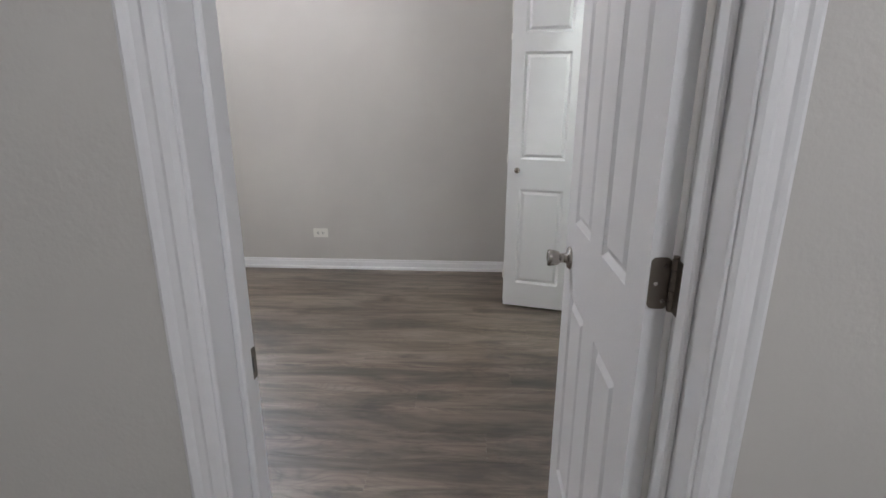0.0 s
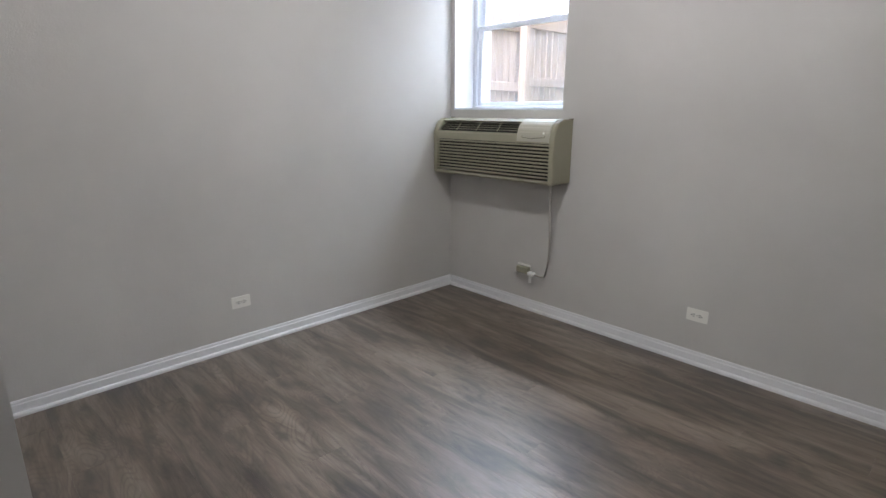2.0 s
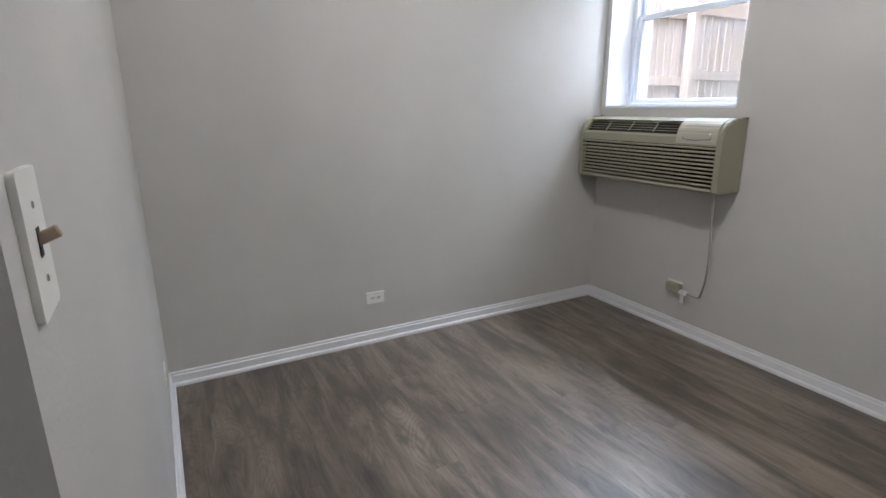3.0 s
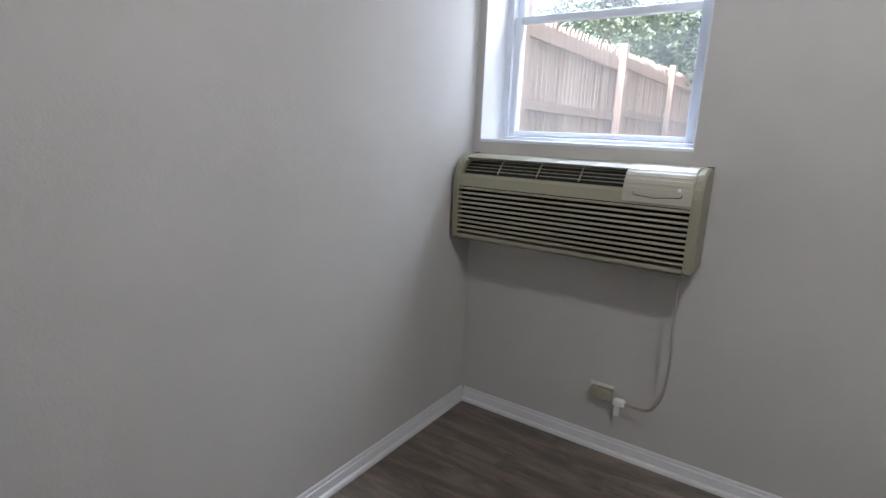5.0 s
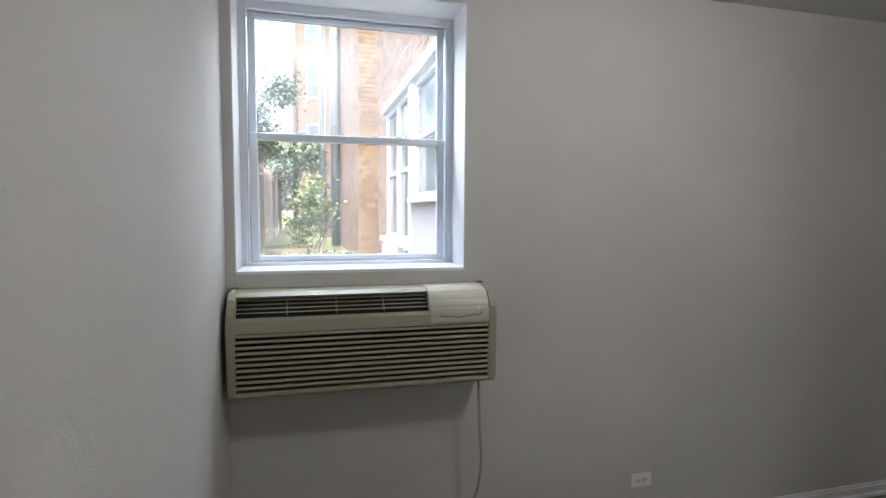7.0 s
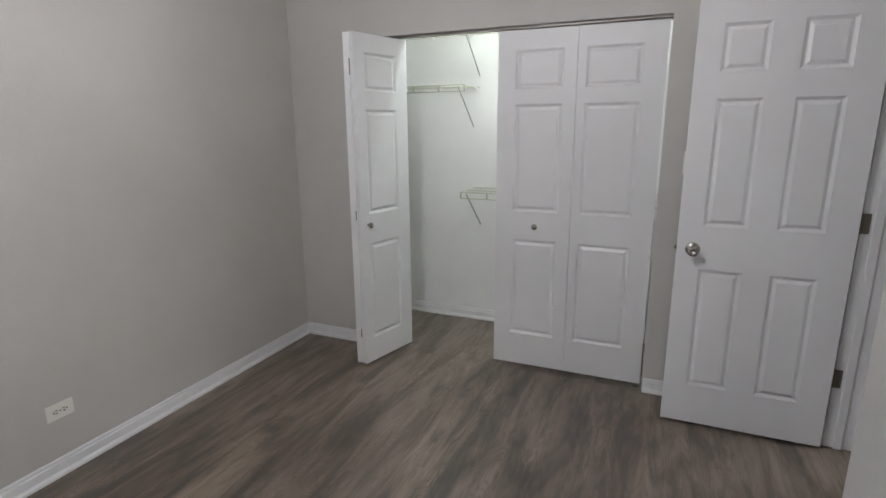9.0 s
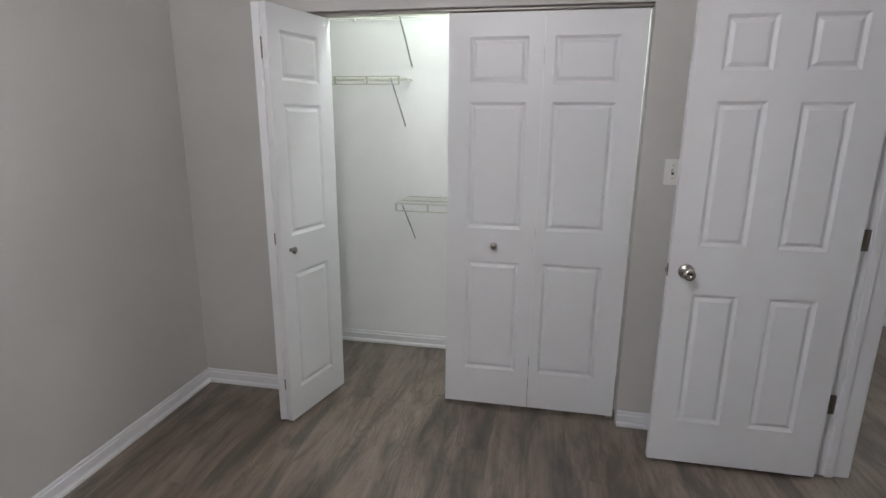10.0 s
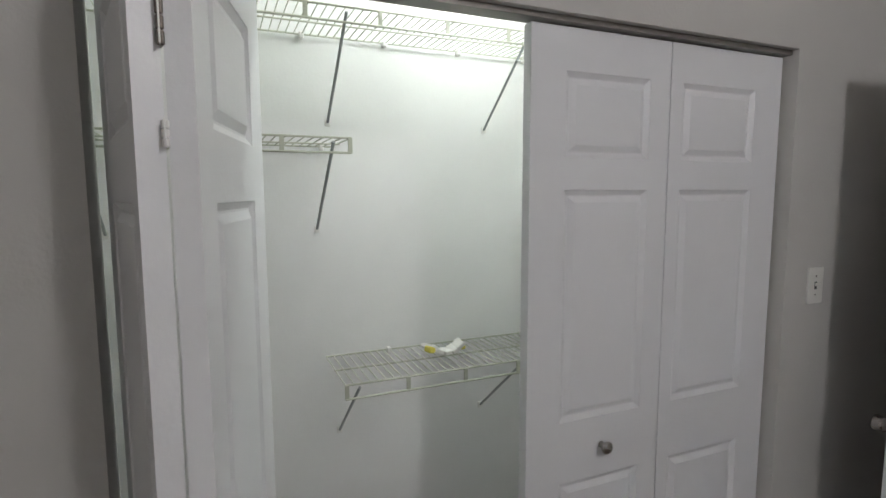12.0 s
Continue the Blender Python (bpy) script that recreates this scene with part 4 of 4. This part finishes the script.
def downspout(x, y, r, z1, label):
    thing = empty("downspout", pose(x, y, GZ))
    tagged(thing, label, "downspout")
    put("pipe", rod(bmesh.new(), (0, 0, 0), (0, 0, z1), r, 10), PIPE, thing, smooth=True)
    z = 0.8
    while z < z1:
        put("collar", turned(bmesh.new(), [(r * 1.15, z), (r * 1.15, z + 0.04)], Matrix.Identity(4), 10), PIPE, thing)
        z += 1.9


downspout(-2.20, 14.2, 0.105, 8.5, "grey-blue metal downspout on the brick corner")
# second building
second = empty("brick_building", pose(0, 0, 0))
tagged(second, "tan and red brick building beyond the wing", "building")
put("wall", boxes((-2.26, 1.0, 18.02, 26, GZ - 0.2, 12)), MORTAR, second)
brick_wall("brick", second, (-2.26, 18.0, 0), (1, 0, 0), 0.30, (0, -1, 0), GZ, 10, BRICK)
brick_wall("red_brick", second, (-1.96, 18.0, 0), (1, 0, 0), 0.5, (0, -1, 0), GZ, 10, RED)
downspout(-2.40, 17.9, 0.07, 10.5, "pale metal downspout on the far brick corner")
# third building with its upright windows
third = empty("apartment_building", pose(0, 0, 0))
tagged(third, "four-storey tan brick apartment building with narrow white windows", "building")
put("wall", boxes((-3.35, 6.0, 31.02, 40, GZ - 0.2, 14.0)), MORTAR, third)
brick_wall("brick", third, (-3.35, 31.0, 0), (1, 0, 0), 1.6, (0, -1, 0), GZ, 13.9, BRICK, holes=[(0.55, 1.22, z, z + 1.62) for z in (1.6, 4.55, 7.5, 10.45)])
put("parapet", boxes((-3.45, 6.1, 30.9, 40.1, 14.0, 14.2), bevel=0.02), MORTAR, third, "pale stone coping")
for z in (1.6, 4.55, 7.5, 10.45):
    w = sash_window(third, pose(-2.80, 31.0, z), 0.67, 1.62, "narrow white double-hung window")


# ---- fence ----
fence = empty("wood_fence", pose(0, 0, 0))
tagged(fence, "tall weathered cedar fence with pointed pickets and square posts", "fence")
FX = -3.86


def fence_top(y):
    return 2.455 + 0.024 * (y - 5.5)


picket_bm = bmesh.new()
hp = 1.62
v = [picket_bm.verts.new(c) for x in (0, -0.018) for c in ((x, 0, 0), (x, 0.094, 0), (x, 0.094, hp - 0.08), (x, 0.047, hp), (x, 0, hp - 0.08))]
picket_bm.faces.new(v[:5])
picket_bm.faces.new(reversed(v[5:]))
for i in range(5):
    picket_bm.faces.new((v[i], v[(i + 1) % 5], v[5 + (i + 1) % 5], v[5 + i]))
bmesh.ops.recalc_face_normals(picket_bm, faces=picket_bm.faces)
picket_mesh = bpy.data.meshes.new("picket")
picket_bm.to_mesh(picket_mesh)
picket_bm.free()
picket_mesh.materials.append(FENCE)
rng = random.Random(4)
y = 2.2
while y < 24:
    ob = new("picket", picket_mesh)
    ob.parent = fence
    ob.matrix_basis = pose(FX + rng.uniform(-0.004, 0.004), y, fence_top(y) - hp + rng.uniform(-0.02, 0.02), 0, 0, rng.uniform(-1, 1))
    y += 0.100 + rng.uniform(0, 0.010)
y = 3.15
while y < 24:
    put("post", boxes((FX + 0.04, FX + 0.13, y, y + 0.09, GZ - 0.1, fence_top(y) + 0.03), bevel=0.006), FENCE, fence)
    for z in (GZ + 0.25, 1.60, 2.19):
        zz = z + 0.022 * (y - 5.5) if z > 1.2 else z
        hh = 0.14 if z > 2 else 0.09
        put("rail", boxes((FX + 0.002, FX + 0.04, y - 2.62, y + 0.03, zz, zz + hh), bevel=0.004), FENCE, fence)
    y += 2.70


# ---- plants ----
def leafy(name, parent, centre, radius, count, size, mat, seed, flat=0.8):
    """Leaves scattered through uneven clumps."""
    r = random.Random(seed)
    verts, faces = [], []
    clumps = [(Vector(centre) + Vector((r.gauss(0, radius * 0.45), r.gauss(0, radius * 0.45), r.gauss(0, radius * 0.40 * flat))), radius * r.uniform(0.18, 0.42)) for _ in range(14)]
    for _ in range(count):
        c, cr = r.choice(clumps)
        p = c + Vector((r.gauss(0, cr * 0.5), r.gauss(0, cr * 0.5), r.gauss(0, cr * 0.42 * min(1, flat * 1.25))))
        rot = Euler((r.uniform(-0.9, 0.9), r.uniform(-0.9, 0.9), r.uniform(0, 6.28))).to_matrix()
        s = size * r.uniform(0.6, 1.3)
        i = len(verts)
        for q in ((-0.5, 0, 0), (-0.1, 0.28, 0.04), (0.55, 0, 0), (-0.1, -0.28, 0.04)):
            verts.append(p + rot @ (Vector(q) * s))
        faces.append((i, i + 1, i + 2, i + 3))
    me = bpy.data.meshes.new(name)
    me.from_pydata(verts, [], faces)
    me.materials.append(mat)
    ob = new(name, me)
    ob.parent = parent
    return tagged(ob, kind="stuff")


def tree(x, y, h, crown, leaves, seed, label, size=0.11, mat=None):
    thing = empty("tree", pose(x, y, GZ))
    tagged(thing, label, "tree")
    r = random.Random(seed)
    bm = bmesh.new()
    base = Vector((0, 0, 0))
    for k in range(6):
        top = base + Vector((r.uniform(-0.1, 0.1), r.uniform(-0.1, 0.1), h / 7))
        m = Matrix.Translation(base) @ (top - base).to_track_quat("Z", "Y").to_matrix().to_4x4()
        turned(bm, [(0.07 * (1 - k / 7), 0), (0.07 * (1 - (k + 1) / 7), (top - base).length + 0.02)], m, 8)
        if k > 1:
            for _ in range(3):
                rod(bm, top, top + Vector((r.uniform(-1, 1), r.uniform(-1, 1), r.uniform(0.2, 0.8))) * crown * 0.6, 0.022, 5)
        base = top
    put("trunk", bm, BARK, thing)
    leafy("crown", thing, (0, 0, h * 0.72), crown, leaves, size, mat or LEAF, seed)
    return thing


tree(-5.1, 13.0, 3.4, 1.8, 20000, 5, "leafy green tree behind the wooden fence", 0.095)
tree(-4.3, 20.5, 3.3, 2.3, 20000, 9, "leafy green tree farther along the fence", 0.10)
tree(-6.5, 16.5, 4.6, 2.0, 13000, 12, "taller green tree behind the fence", 0.10)
shrub = empty("shrub", pose(-2.75, 10.6, GZ))
tagged(shrub, "yellow-green shrub growing by the brick wall", "shrub")
bm = bmesh.new()
r = random.Random(3)
for _ in range(9):
    rod(bm, (r.uniform(-0.1, 0.1), r.uniform(-0.1, 0.1), 0), (r.uniform(-0.5, 0.5), r.uniform(-0.5, 0.5), r.uniform(0.5, 1.0)), 0.008, 5)
put("stem", bm, BARK, shrub)
leafy("foliage", shrub, (0.0, 0, 0.74), 0.58, 2400, 0.070, LEAF_YELLOW, 21, 1.0)
weeds = leafy("weeds", None, (-2.95, 8.8, GZ + 0.10), 1.9, 15000, 0.06, LEAF, 33, 0.16)
tagged(weeds, "low green weeds covering the yard", "weeds")
snag = empty("dead_trunk", pose(-3.20, 21.5, GZ))
tagged(snag, "tall bare broken tree trunk", "tree trunk")
bm = bmesh.new()
turned(bm, [(0.12, 0), (0.10, 3), (0.08, 5.2), (0.11, 5.7), (0.04, 6.1)], Matrix.Identity(4), 9)
rod(bm, (0, 0, 4.4), (-0.7, 0, 5.2), 0.04, 6)
put("trunk", bm, BARK, snag)


# ---- floor planks ----
PW, PL = 0.178, 1.22


def planks(x0, x1, y0, y1, parent, rows0=0):
    r = random.Random(int(100 * (x0 + y0)) + 7)
    row = math.floor(y0 / PW)
    while row * PW < y1:
        ya, yb = max(row * PW, y0), min((row + 1) * PW, y1)
        off = ((row * 0.37) % 1.0) * PL
        k = math.floor((x0 - off) / PL)
        while k * PL + off < x1:
            xa, xb = max(k * PL + off, x0), min((k + 1) * PL + off, x1)
            k += 1
            if xb - xa < 0.03 or yb - ya < 0.01:
                continue
            e, g = 0.0009, 0.0001
            v = [(xa + g, ya + g, -0.006), (xb - g, ya + g, -0.006), (xb - g, yb - g, -0.006), (xa + g, yb - g, -0.006),
                 (xa + g, ya + g, -0.0004), (xb - g, ya + g, -0.0004), (xb - g, yb - g, -0.0004), (xa + g, yb - g, -0.0004),
                 (xa + e, ya + e, 0), (xb - e, ya + e, 0), (xb - e, yb - e, 0), (xa + e, yb - e, 0)]
            f = [(8, 9, 10, 11), (4, 5, 9, 8), (5, 6, 10, 9), (6, 7, 11, 10), (7, 4, 8, 11), (0, 1, 5, 4), (1, 2, 6, 5), (2, 3, 7, 6), (3, 0, 4, 7)]
            me = bpy.data.meshes.new("plank")
            me.from_pydata(v, [], f)
            me.materials.append(FLOOR)
            ob = new("plank", me)
            ob.parent = parent
        row += 1


floor_room = structure(empty("floor"), "grey-brown wood-look vinyl plank floor", "floor")
planks(XW, XE, YS, YN, floor_room)
planks(-0.692, XE, DOOR_ROOM, YS, floor_room)
planks(DOOR_W, DOOR_E, DOOR_HALL, DOOR_ROOM, floor_room)
planks(XE, CX0, CY0, CY1, floor_room)
planks(CX0, CX1, CS, CN, floor_room)
planks(HX0, HX1, HY0, DOOR_HALL, floor_room)
